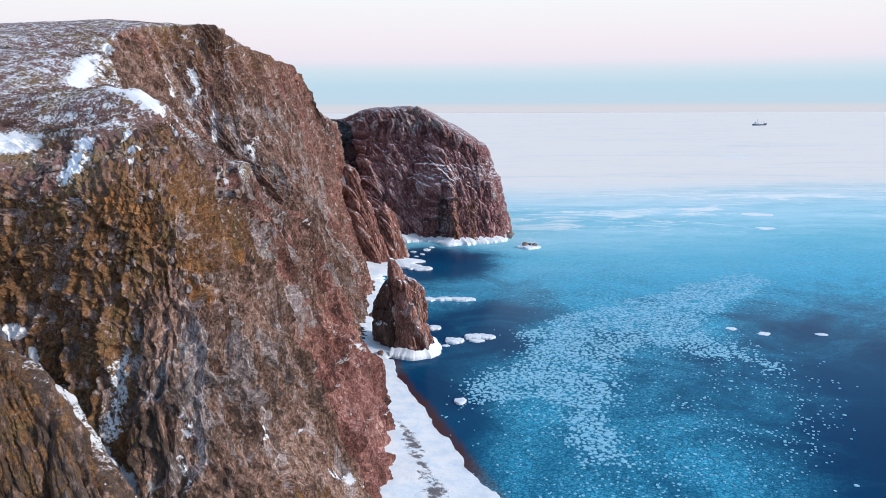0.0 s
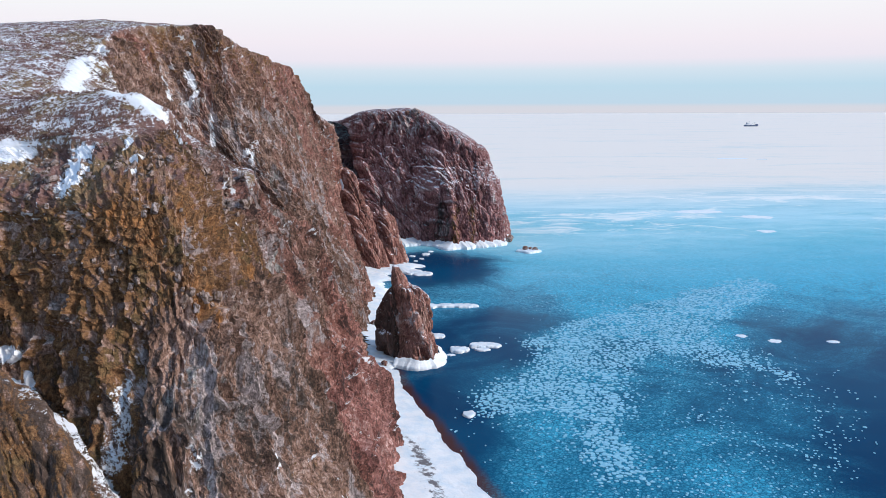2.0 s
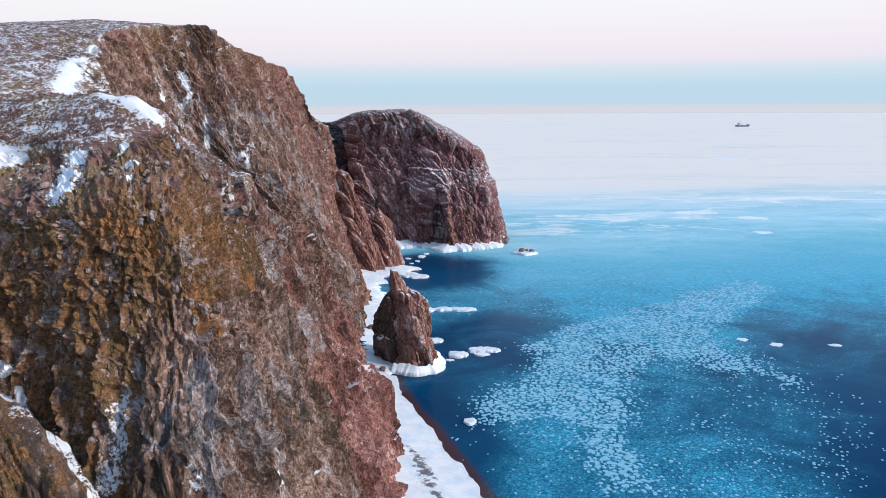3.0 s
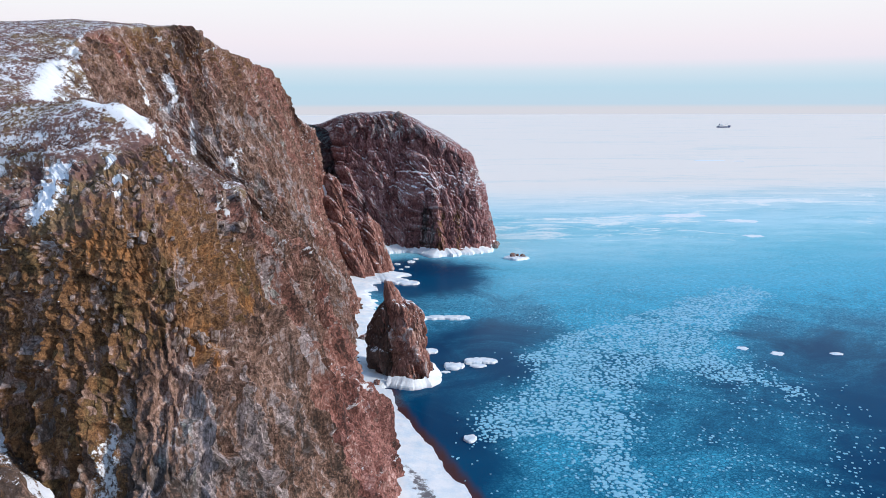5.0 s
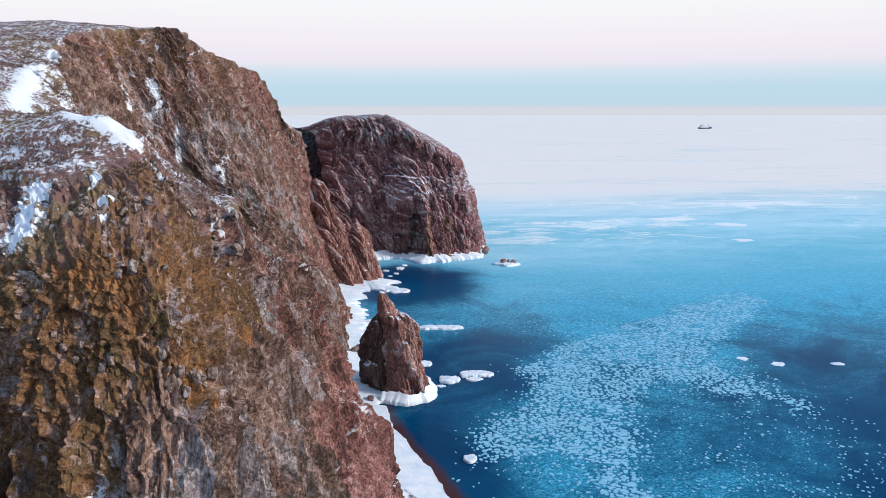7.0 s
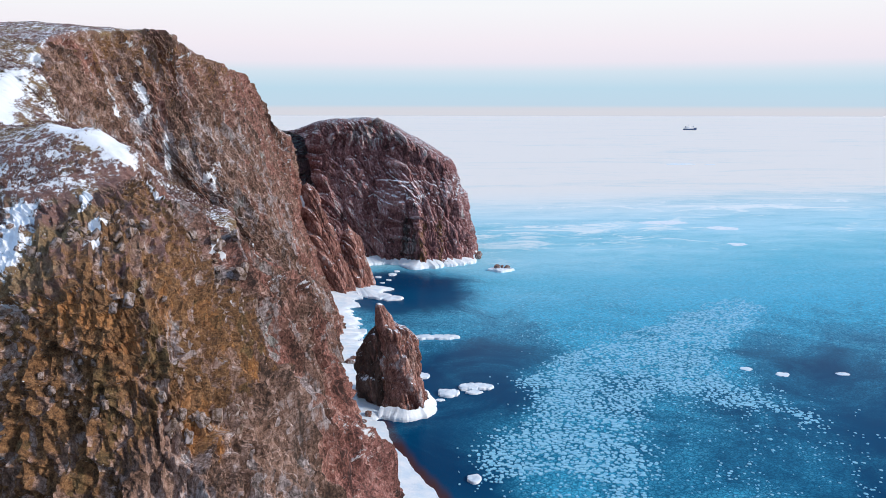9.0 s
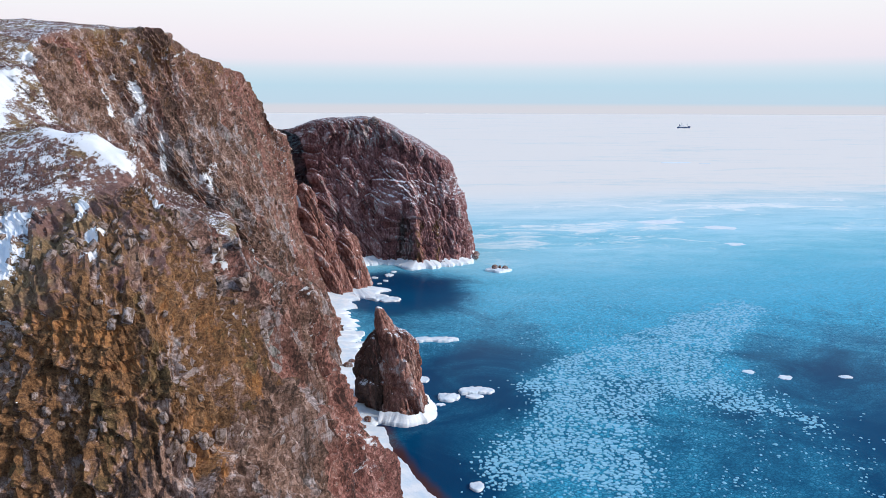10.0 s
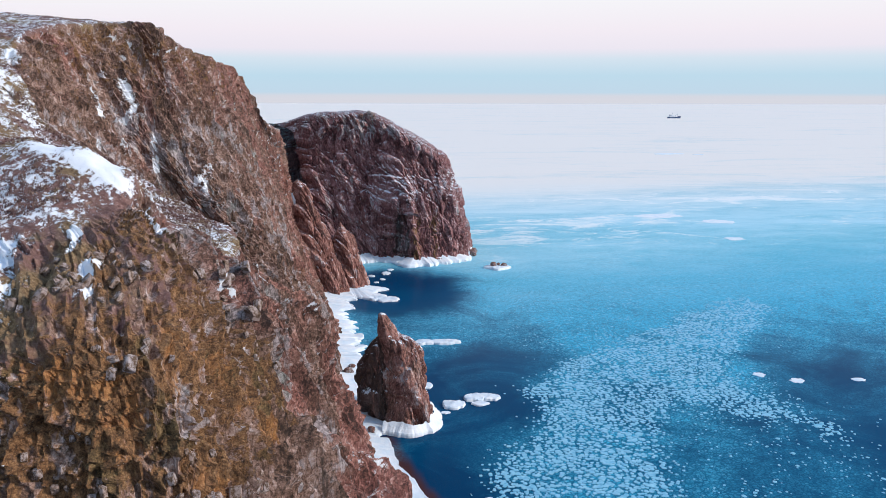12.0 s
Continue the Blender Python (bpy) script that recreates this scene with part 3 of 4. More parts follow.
# drifts of snow: from, to, radius, strength
DEPTH = np.array([1.1, 0.25, 1.1])
HILL_DRIFTS = [
    ((-86, 196, 83.5), (-82, 188, 82.5), 2.6, 0.9), ((-74.8, 161, 78.5), (-73, 153, 75), 3.6, 1.1), ((-73, 153, 75), (-70, 146, 71.8), 3.0, 1.05), ((-68.5, 159, 73.5), (-67, 157, 72.6), 2.0, 0.85),
    ((-62, 158, 70.6), (-56, 138, 68), 2.2, 0.8), ((-48, 111.5, 71.8), (-41.5, 107.5, 70.2), 1.9, 1.15), ((-41.5, 107.5, 70.2), (-36.5, 104, 66), 1.0, 1.0), ((-40.2, 97.5, 64.2), (-39.8, 96, 63.0), 1.1, 1.1),
    ((-62, 104, 65), (-57, 104.5, 65.4), 2.6, 0.85), ((-56, 107, 68.2), (-52, 106, 68.2), 2.2, 0.8), ((-48, 101, 65), (-46.5, 95, 62), 2.4, 0.62), ((-43.5, 104.5, 68.6), (-42, 99, 66), 1.2, 0.85),
]
FACE_DRIFTS = [
    ((-71.4, 214, 79), (-70.6, 208, 69), 1.8, 0.82), ((-70.6, 208, 69), (-66.4, 203, 63), 1.6, 0.82), ((-75, 209, 80), (-74, 206, 72), 1.8, 0.82), ((-72.5, 194, 70), (-70, 195, 66), 1.6, 0.80),
    ((-57, 214, 57), (-55, 217.6, 60), 1.8, 0.85), ((-34, 140, 58), (-33, 138, 54), 1.6, 0.82), ((-31.5, 115, 56.3), (-30.5, 113, 54.5), 1.0, 0.93), ((-33, 107.6, 61.8), (-32.2, 108, 59), 0.8, 0.93),
    ((-55.2, 90, 42.3), (-52.5, 88.3, 42.9), 1.7, 1.03), ((-51, 87.5, 40.5), (-49, 87.4, 35.5), 0.9, 1.03), ((-43, 81, 32.3), (-40.3, 79, 31.2), 1.1, 1.08), ((-40.3, 79, 31), (-34.5, 76.3, 25.5), 2.3, 1.08),
]
LEDGE_DRIFTS = [
    ((-72.5, 217, 79), (-68.4, 212, 74.2), 1.9, 0.86), ((-68.4, 212, 74.2), (-71.1, 211.7, 70.5), 1.6, 0.86), ((-71.1, 211.7, 70.5), (-68.1, 203, 66.4), 1.7, 0.86), ((-66.5, 219, 71.7), (-65.5, 214, 66.2), 1.3, 0.84),
    ((-65.5, 213.8, 66), (-64.9, 211.8, 60), 1.3, 0.84), ((-44.7, 151.6, 60.8), (-41.5, 147.4, 60), 1.0, 0.88), ((-56.7, 219.4, 58.6), (-55.1, 213.3, 55), 1.7, 0.83), ((-50.9, 235, 56), (-50.5, 234, 53.5), 1.3, 0.78),
    ((-32.2, 104, 61.8), (-31.4, 102.7, 60), 0.65, 1.03), ((-32.7, 118, 56.2), (-31, 116.3, 55), 0.75, 1.08), ((-35.7, 150, 57), (-34.1, 134.2, 56), 1.1, 0.80), ((-34.1, 134.2, 56), (-32.2, 132, 54), 0.9, 0.86),
    ((-31.9, 118.8, 57.8), (-31.5, 118, 57.2), 0.6, 0.88), ((-30.5, 104, 55.4), (-28.9, 105.3, 54.8), 0.5, 0.93), ((-29.2, 131.8, 52.3), (-29, 131.8, 51.5), 0.6, 0.93), ((-27.6, 143.2, 48.3), (-26.1, 147, 46.4), 0.85, 0.98),
    ((-75.5, 212.6, 80.3), (-72.9, 203.4, 74.8), 1.4, 0.86), ((-72.9, 203.4, 74.8), (-71, 197, 69.8), 1.5, 0.86), ((-71.4, 222.8, 88.5), (-72, 220, 84), 1.3, 0.82),
    ((-23.4, 88.4, 29.8), (-19.3, 90.8, 26.2), 1.0, 1.15), ((-19.3, 90.8, 26.2), (-17.4, 95.9, 21.9), 1.2, 1.15), ((-17.4, 95.9, 21.9), (-13.5, 105.4, 13.9), 1.1, 1.15), ((-20.5, 94, 27.3), (-18.5, 98, 25.6), 0.9, 1.03), ((-27.7, 85, 43.5), (-27.4, 86, 40.3), 0.45, 0.98),
    ((-38, 82, 40), (-38.5, 80, 34), 2.6, 0.70), ((-30, 82, 36), (-29.8, 81, 33.5), 1.5, 0.70), ((-30.2, 77.4, 31), (-28.9, 76.7, 28.5), 1.0, 0.78), ((-20, 147, 23.8), (-17.2, 150, 19.5), 0.9, 0.83), ((-26, 143, 47.5), (-24.5, 145, 45), 1.2, 0.82),
]
RUST = [(-30.6, 89.8, 48.2, 2.0), (-38.6, 87.5, 47, 1.1), (-41, 85, 40, 1.2), (-37, 89, 57, 2.6), (-41, 90, 58, 2.0), (-23.5, 100, 34, 1.0), (-44, 87, 50, 1.3), (-34, 92, 54, 1.8), (-31, 97, 56, 2.2), (-33, 93, 60, 1.8), (-29, 100, 50, 1.6)]
cliff, cliff_points, cliff_normals, BROW = island()


# ---- other rock masses ----
def dressed(g, wrap, tone, turf=0.05, snow=0.0, amount=1.0, up_snow=0.30, stretch=0.2, moss=0.0, damp_shade=0.0):
    n = normals(g, wrap)
    c = g.mean((0, 1))
    if ((g - c) * n).sum() < 0:
        n = -n
    p, flat = g.reshape(-1, 3), n.reshape(-1, 3)
    out, slab, stone = ledges(p, across(p), 1.0, stretch, False)
    p = p + flat * (out * amount * (1 - 0.6 * step(0.5, 0.9, flat[:, 2])))[:, None]
    g2 = p.reshape(g.shape)
    n2 = normals(g2, wrap)
    if ((g2 - c) * n2).sum() < 0:
        n2 = -n2
    up = n2[:, :, 2].reshape(-1)
    same = np.ones(len(p))
    damp_shade = damp_shade + 0.05 * fbm(p * np.array([1, 1, 0.4]) / 6.0, 3, 134)
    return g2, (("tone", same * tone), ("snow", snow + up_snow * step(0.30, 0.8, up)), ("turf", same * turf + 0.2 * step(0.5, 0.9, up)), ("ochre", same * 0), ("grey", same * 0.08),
                ("moss", moss + 0.15 * fbm(p / 9.0, 2, 133)), ("slab", slab), ("stone", stone), ("damp_shade", damp_shade))


HEAD_WEST = [
    ((-62, 440, 60), (-54, 416, 58), (-50, 410, 45), (-47, 405, 30), (-44, 397, 12), (-42, 389, -3)),
    ((-48, 430, 64), (-46, 407, 64.5), (-45, 405, 50), (-43, 402, 33), (-38, 394, 15), (-34, 386, -3)),
    ((-35, 430, 65), (-34, 404, 66), (-34, 402, 50), (-32, 399, 32), (-27, 394, 14), (-23, 388, -3)),
    ((-18, 425, 66), (-17, 400, 65.5), (-16, 397, 48), (-15, 393, 30), (-12, 390, 12), (-10, 387, -3)),
    ((-4, 425, 60), (-3, 394, 58.5), (-2, 391, 46), (-1, 384, 28), (0, 380, 12), (1, 376, -3)),
]
HEAD_EAST = [
    ((8, 420, 53), (9, 395, 52), (10, 391, 42), (11.5, 388, 27), (14, 385, 10), (16, 382, -3)),
    ((11, 415, 50), (14, 395, 48), (16.5, 392, 37), (21, 390, 22), (24.5, 389, 12), (26, 389, -3)),
    ((11, 422, 49), (17, 406, 46.5), (20.5, 406, 35), (26, 406, 22), (28.5, 406, 10), (30, 406, -3)),
    ((8, 440, 46), (13, 432, 41), (17, 434, 30), (22, 436, 18), (25, 438, 8), (27, 440, -3)),
    ((-30, 450, 60), (-25, 465, 50), (-22, 472, 35), (-20, 476, 20), (-18, 480, 8), (-16, 484, -3)),
    ((-70, 445, 60), (-76, 470, 48), (-78, 478, 34), (-80, 484, 20), (-80, 490, 8), (-80, 496, -3)),
]


def headland():
    g = np.array(HEAD_WEST + HEAD_EAST, float)
    first = g[:, :1] * np.array([0.35, 1, 1]) + np.array([-8, 6, 0])
    g = np.concatenate([first, g], 1)
    g = np.swapaxes(spline(np.swapaxes(g, 0, 1), [14, 30, 56, 52, 48, 36]), 0, 1)
    gap = np.linalg.norm(np.diff(g[:, 80], axis=0), axis=1)
    g = spline(g, [int(d / w) + 4 for d, w in zip(gap, [0.36] * 7 + [0.8, 2.0, 2.0])])
    hollow = step(1.25, 0.7, np.hypot((g[..., 0] + 3.5) / 4.0, (g[..., 2] - 9) / 18)) * (g[..., 1] < 400)
    g[..., 1] += 4.5 * hollow
    g2, layers = dressed(g, False, 1.2, -0.1, 0.05, 0.95, 0.30, 0.16)
    x, y, z = g2.reshape(-1, 3).T
    layers = dict(layers)
    layers["snow"] = layers["snow"] + 0.10 + 0.22 * np.exp(-((z - 34) / 9) ** 2) * step(-30, -5, x) - 0.1 * step(14, 4, z)
    # the hollow is also darkened in colour, as shade in a recess
    layers["damp_shade"] = layers["damp_shade"] + 0.12 * hollow.reshape(-1)
    layers["grey"] = layers["grey"] + 0.2 * hollow.reshape(-1) + 0.2 * step(48, 60, z)
    layers["moss"] = layers["moss"] + 0.35 * np.exp(-((x - 2.5) / 2.0) ** 2) * step(30, 20, z) + 0.35 * np.exp(-((x - 11) / 1.6) ** 2) * step(30, 22, z)
    layers = tuple(layers.items())
    return tagged(new("headland", grid_mesh("headland", g2, ROCK, layers=layers)), "dark red rock headland dusted with snow, standing in the sea", "cliff")


def column_points(levels, around=150, rows=24):
    """A closed rock column through levels of z, x, y, half width, half depth and turn."""
    lv = spline(np.array(levels, float), [rows] * (len(levels) - 1))
    a = np.linspace(0, 2 * np.pi, around, endpoint=False)[:, None]
    c, s, t = np.cos(a), np.sin(a), np.radians(lv[:, 5])[None]
    k = 1 / (np.abs(c) ** 3 + np.abs(s) ** 3) ** (1 / 3)
    u, v = k * c * np.maximum(lv[None, :, 3], 0.02), k * s * np.maximum(lv[None, :, 4], 0.02)
    return np.stack([lv[None, :, 1] + u * np.cos(t) - v * np.sin(t), lv[None, :, 2] + u * np.sin(t) + v * np.cos(t), np.broadcast_to(lv[None, :, 0], u.shape)], 2)


def rock_columns(name, columns, tone, label, category, amount=0.8, snow=0.0, turf=0.05, up_snow=0.45, damp_shade=0.0):
    """A rock of one or more columns: the first is the thing, the others its named parts."""
    whole = None
    for key, levels in columns:
        g = column_points(levels)
        girth = np.linalg.norm(g - g.mean(0, keepdims=True), axis=2).reshape(-1)
        # the buttress gets extra dark stain, painting the stack's shaded left side
        g, layers = dressed(g, True, tone, turf, snow, amount * step(0.2, 3.2, girth), up_snow, 0.12, damp_shade=damp_shade + 0.2 * (key == "buttress"))
        ob = new(key, grid_mesh(key, g, ROCK, wrap=True, layers=layers))
        if whole:
            ob.parent = whole
        else:
            whole = tagged(ob, label, category)
    return whole


HEAD = headland()
rock_columns("sea_stack", [
    ("sea_stack", [(-3, -9.8, 210.3, 5.0, 5.2, 38), (4, -10.7, 210, 4.1, 4.3, 38), (10, -11.3, 209.6, 3.18, 3.35, 38), (15, -11.5, 209.4, 3.1, 2.92, 38), (18.5, -12.6, 209.2, 2.84, 2.49, 38), (20.6, -13.9, 209.2, 2.49, 2.24, 38), (22.4, -15.4, 209.2, 1.55, 1.63, 38), (24.8, -16.2, 209.2, 1.03, 1.2, 38), (27, -16.7, 209.2, 0.6, 0.69, 38), (27.5, -16.9, 209.2, 0.04, 0.04, 38)]),
    ("buttress", [(-3, -17.4, 215.5, 3.96, 5.16, 10), (5, -18.2, 214.5, 3.35, 4.3, 10), (11, -18.5, 213.4, 2.67, 3.44, 10), (15, -18.1, 212.6, 2.06, 2.58, 10), (19, -17.3, 211.4, 1.29, 1.72, 10), (22.5, -16.9, 210.6, 0.09, 0.09, 10)]),
], 0.6, "narrow pointed red rock stack standing in shore ice", "rock stack", 0.9, 0.20, up_snow=0.34, damp_shade=0.02)
rock_columns("rock_fin", [
    ("rock_fin", [(-3, -36, 331, 10, 8, -35), (8, -38, 334, 8.5, 6, -35), (20, -41, 338, 6.5, 4.5, -35), (32, -43.5, 342, 4.2, 3, -35), (40, -45.5, 345, 2.4, 2, -35), (43, -46.5, 346, 0.1, 0.1, -35)]),
], 0.75, "tall narrow fin of red rock leaning on the cliff", "rock")
rock_columns("rock_fin", [
    ("rock_fin", [(-3, -26, 337, 6.0, 5, -30), (6, -27, 338, 5.0, 4, -30), (14, -28.2, 339, 3.6, 3, -30), (21, -29.2, 340, 2.1, 2, -30), (26.5, -30, 341, 0.1, 0.1, -30)]),
], 0.75, "pointed fin of red rock at the water's edge", "rock")


def spur():
    line = np.array([(-90, 84, 62), (-72, 79, 57), (-58, 76.5, 52), (-49, 75, 47.5), (-45, 74, 43.5), (-42, 73.5, 39.5), (-39, 73, 35.5), (-36, 72, 31), (-31, 69, 22), (-24, 62, 4)], float)
    out = np.array([-0.45, -0.9, 0])
    g = np.stack([line - out * 16 + (0, 0, -13), line - out * 9.5 + (0, 0, -11.5), line - out * 4 + (0, 0, -5), line, line + out * 4 + (0, 0, -5), line + out * 10 + (0, 0, -20), line + out * 16 + (0, 0, -50)], 1)
    g = np.swapaxes(spline(np.swapaxes(g, 0, 1), [24, 30, 26, 34, 70, 80]), 0, 1)
    g = spline(g, [30, 50, 44, 26, 22, 22, 22, 40, 40])
    floor = np.tile(step(70, 50, np.arange(g.shape[1])), (len(g), 1)).reshape(-1)
    g2, layers = dressed(g, False, 0.10, 0.1, 0.0, 0.7, 0.3, 0.14, 0.38, 0.19)
    layers = dict(layers)
    x = g2.reshape(-1, 3)[:, 0]
    layers["snow"] = layers["snow"] + floor * (0.06 + 0.38 * step(-48, -43, x) + 0.4 * np.exp(-((x + 52) / 2.5) ** 2))
    tagged(new("rock_spur", grid_mesh("rock_spur", g2, ROCK, layers=tuple(layers.items()))), "brown weathered rock spur with dry turf below the cliff", "rock")


spur()


# ---- sea ----
FIELD = np.array([(6, 150), (7, 188), (20, 213), (22, 232), (40, 252), (36, 280), (24, 308), (41, 358), (76, 394), (112, 355), (126, 324), (127, 296), (112, 274), (90, 249), (86, 222), (93, 206), (91, 186), (84, 168), (74, 146), (64, 105), (20, 100), (8, 130)], float)
PLATES = np.array([(21, 229), (42, 251), (73, 275), (101, 298), (126, 313), (125, 294), (112, 276), (87, 249), (77, 234), (80, 218), (86, 209), (89, 200), (87, 187), (83, 190), (81, 200), (73, 204), (64, 211), (57, 219),
                   (47, 198), (41, 177), (35, 160), (34, 140), (26, 140), (26, 163), (20, 172), (6, 170), (4, 178), (7, 190), (18, 199), (21, 210)], float)


def inside(x, y, poly):
    hit = np.zeros(x.shape, bool)
    for (ax, ay), (bx, by) in zip(poly, np.roll(poly, -1, 0)):
        hit ^= ((ay > y) != (by > y)) & (x < (bx - ax) * (y - ay) / (by - ay + 1e-12) + ax)
    return hit


def from_line(x, y, a, b):
    a, b = np.array(a, float), np.array(b, float)
    d = b - a
    t = np.clip(((x - a[0]) * d[0] + (y - a[1]) * d[1]) / (d @ d), 0, 1)
    return np.hypot(x - a[0] - t * d[0], y - a[1] - t * d[1])


def edge_distance(x, y, poly):
    d = np.full(x.shape, 1e9)
    for a, b in zip(poly, np.roll(poly, -1, 0)):
        d = np.minimum(d, from_line(x, y, a, b))
    return np.where(inside(x, y, poly), d, -d)


def band(x, y):
    """How densely large plates of ice lie, with a ragged edge."""
    q = np.stack([x, y, np.zeros_like(x)], 1)
    return step(-4.0, 3.5, edge_distance(x, y, PLATES) + 4.0 * fbm(q / 9.0, 3, 97))


SHORE = np.array([(24, 84), (14, 110), (8.2, 126.6), (5.6, 133), (2.5, 141), (-1.5, 153), (-7, 170), (-11, 179), (-14.7, 193), (-16.5, 201)], float)


def water():
    xs = np.concatenate([-np.geomspace(5600, 60, 22), np.arange(-50, 260, 2.0), np.geomspace(262, 5600, 30)])
    ys = np.concatenate([-np.geomspace(5600, 40, 18), np.arange(-30, 60, 15), np.arange(60, 480, 2.0), np.geomspace(484, 5600, 44)])
    gx, gy = np.meshgrid(xs, ys, indexing="ij")
    x, y = gx.reshape(-1), gy.reshape(-1)
    q = np.stack([x, y, np.zeros_like(x)], 1)
    field = step(-14, 10, edge_distance(x, y, FIELD) + 8 * fbm(q / 22.0, 3, 98))
    far = step(150, 440, y + 0.06 * x) * 1.1
    # cliff's reflection painted dark into the bay's water, fainter beside the stack
    bay_reflection = step(1.3, 0.3, np.hypot((x + 8) / 34, (y - 338) / 44)) + 0.2 * step(1.4, 0.4, np.hypot((x - 12) / 18, (y - 236) / 24))
    ice = np.maximum(field * (0.46 + 0.30 * step(180, 330, y) - 0.20 * step(48, 72, x) * step(235, 200, y)), far) + 0.08 * step(200, 260, y) * step(80, 130, x) - 0.9 * bay_reflection
    # thin far ice and painted sky reflection, growing with distance, little in the bay
    rime_sheen = step(195, 840, y - 0.14 * np.maximum(x, 0)) ** 0.7 * (1 - 0.9 * np.clip(bay_reflection, 0, 1))
    shoal = np.zeros(len(x))
    for a, b in zip(SHORE[:-1], SHORE[1:]):
        shoal = np.maximum(shoal, step(4.5, 0.5, from_line(x, y, a, b)))
    pts = np.stack([gx, gy, np.zeros_like(gx)], 2)
    me = grid_mesh("water", pts, WATER, layers=(("ice", ice), ("shoal", shoal), ("rime_sheen", rime_sheen)), smooth=np.ones_like(gx))
    tagged(new("water", me), "calm blue sea with thin drifting ice", "sea", kind="structure")


water()


# ---- shore snow and ice ----
def beach():
    inner = np.array([(-20, 60), (-14, 100), (-14, 120), (-16, 130), (-18, 142), (-20, 152), (-22, 164), (-24, 176), (-26, 190), (-28, 200)], float)
    a, b = spline(SHORE, [24] * 9), spline(inner, [24] * 9)
    w = np.linspace(0, 1, 46)[None, :, None]
    xy = a[:, None] * (1 - w) + b[:, None] * w
    p3 = np.concatenate([xy, np.zeros(xy.shape[:2] + (1,))], 2)
    n = fbm(p3.reshape(-1, 3) / 6.0, 4, 71).reshape(xy.shape[:2])
    xy = xy + ((1 - w) ** 6 * 1.6 * n[:, :, None])
    z = 0.45 + 2.6 * w[..., 0] ** 1.3 + 0.35 * n * w[..., 0] ** 0.3
    g = np.concatenate([xy, z[..., None]], 2)
    skirt = g[:, :1].copy()
    skirt[..., 2] = -0.6
    g = np.concatenate([skirt, g], 1)
    dirt = np.concatenate([np.zeros((len(g), 1)), 0.55 * np.exp(-((w[..., 0] - 0.45) / 0.16) ** 2) * np.ones_like(z) * step(175, 150, xy[..., 1])], 1)
    tagged(new("snow_beach", grid_mesh("snow_beach", g, SNOW, layers=(("dirt", dirt),))), "snow-covered stony beach at the cliff's foot", "beach", kind="structure")


beach()


def ice_floe(x, y, rx, ry, h, turn=0, seed=0, label="flat white snow-covered ice floe in the sea", name="ice_floe"):
    """A thick slab of shore ice with a lumpy top and an uneven rim."""
    a = np.linspace(0, 2 * np.pi, 48, endpoint=False)[:, None]
    ring = np.array([1.0, 1.03, 1.0, 0.94, 0.7, 0.4, 0.15, 0.0])[None]
    high = np.array([-0.4, 0.1, 0.5, 0.66, 0.72, 0.76, 0.8, 0.8])[None]
    q = np.concatenate([np.cos(a) * 1.7, np.sin(a) * 1.7, np.full_like(a, seed * 3.7)], 1)
    wob = 1 + 0.55 * fbm(q, 4, 81)[:, None]
    u, v = np.cos(a) * ring * wob * rx, np.sin(a) * ring * wob * ry
    t = radians(turn)
    gx, gy = x + u * math.cos(t) - v * math.sin(t), y + u * math.sin(t) + v * math.cos(t)
    p = np.stack([gx, gy, np.zeros_like(gx)], 2).reshape(-1, 3)
    lump = fbm(p / 1.6, 3, 82).reshape(gx.shape) * 0.35 * step(0.3, 0.9, high)
    g = np.stack([gx, gy, h * (high + lump)], 2)
    me = grid_mesh(name, g, SNOW, wrap=True, layers=(("dirt", np.zeros(gx.shape)),))
    return tagged(new(name, me), label, "ice floe", "shore ice floes")


FLOES = [(-7.5, 267.5, 2.6, 2.2, 1.0, 0), (-2.5, 268, 3.2, 2.0, 1.1, 10), (4.0, 267.5, 4.2, 2.2, 1.1, -5), (-5.0, 232, 1.9, 2.0, 0.9, 0),
         (1.0, 218.5, 3.0, 2.2, 1.1, 0), (7.5, 223, 3.4, 2.4, 1.1, 10), (10.8, 222.5, 2.4, 2.0, 1.0, 0), (7.6, 219, 2.2, 1.2, 0.7, 0), (2.3, 171.7, 1.5, 1.7, 0.8, 0),
         (-1.5, 214.5, 1.1, 0.7, 0.4, 0), (-12.5, 320, 4.2, 3.2, 1.0, 0), (-17, 323, 4.5, 4.0, 1.2, 0), (-11.5, 362.5, 1.8, 2.2, 0.7, 0), (-13.5, 352, 1.1, 1.2, 0.5, 0),
         (-16, 347, 1.0, 1.0, 0.4, 0), (-9.5, 369, 1.3, 1.2, 0.6, 0), (-18, 358, 1.3, 1.4, 0.5, 0), (-24, 276, 2.6, 3.0, 0.9, 0), (-22, 266, 1.6, 1.6, 0.7, 0)]
for k, (x, y, rx, ry, h, turn) in enumerate(FLOES):
    ice_floe(x, y, rx, ry, h, turn, k + 1)


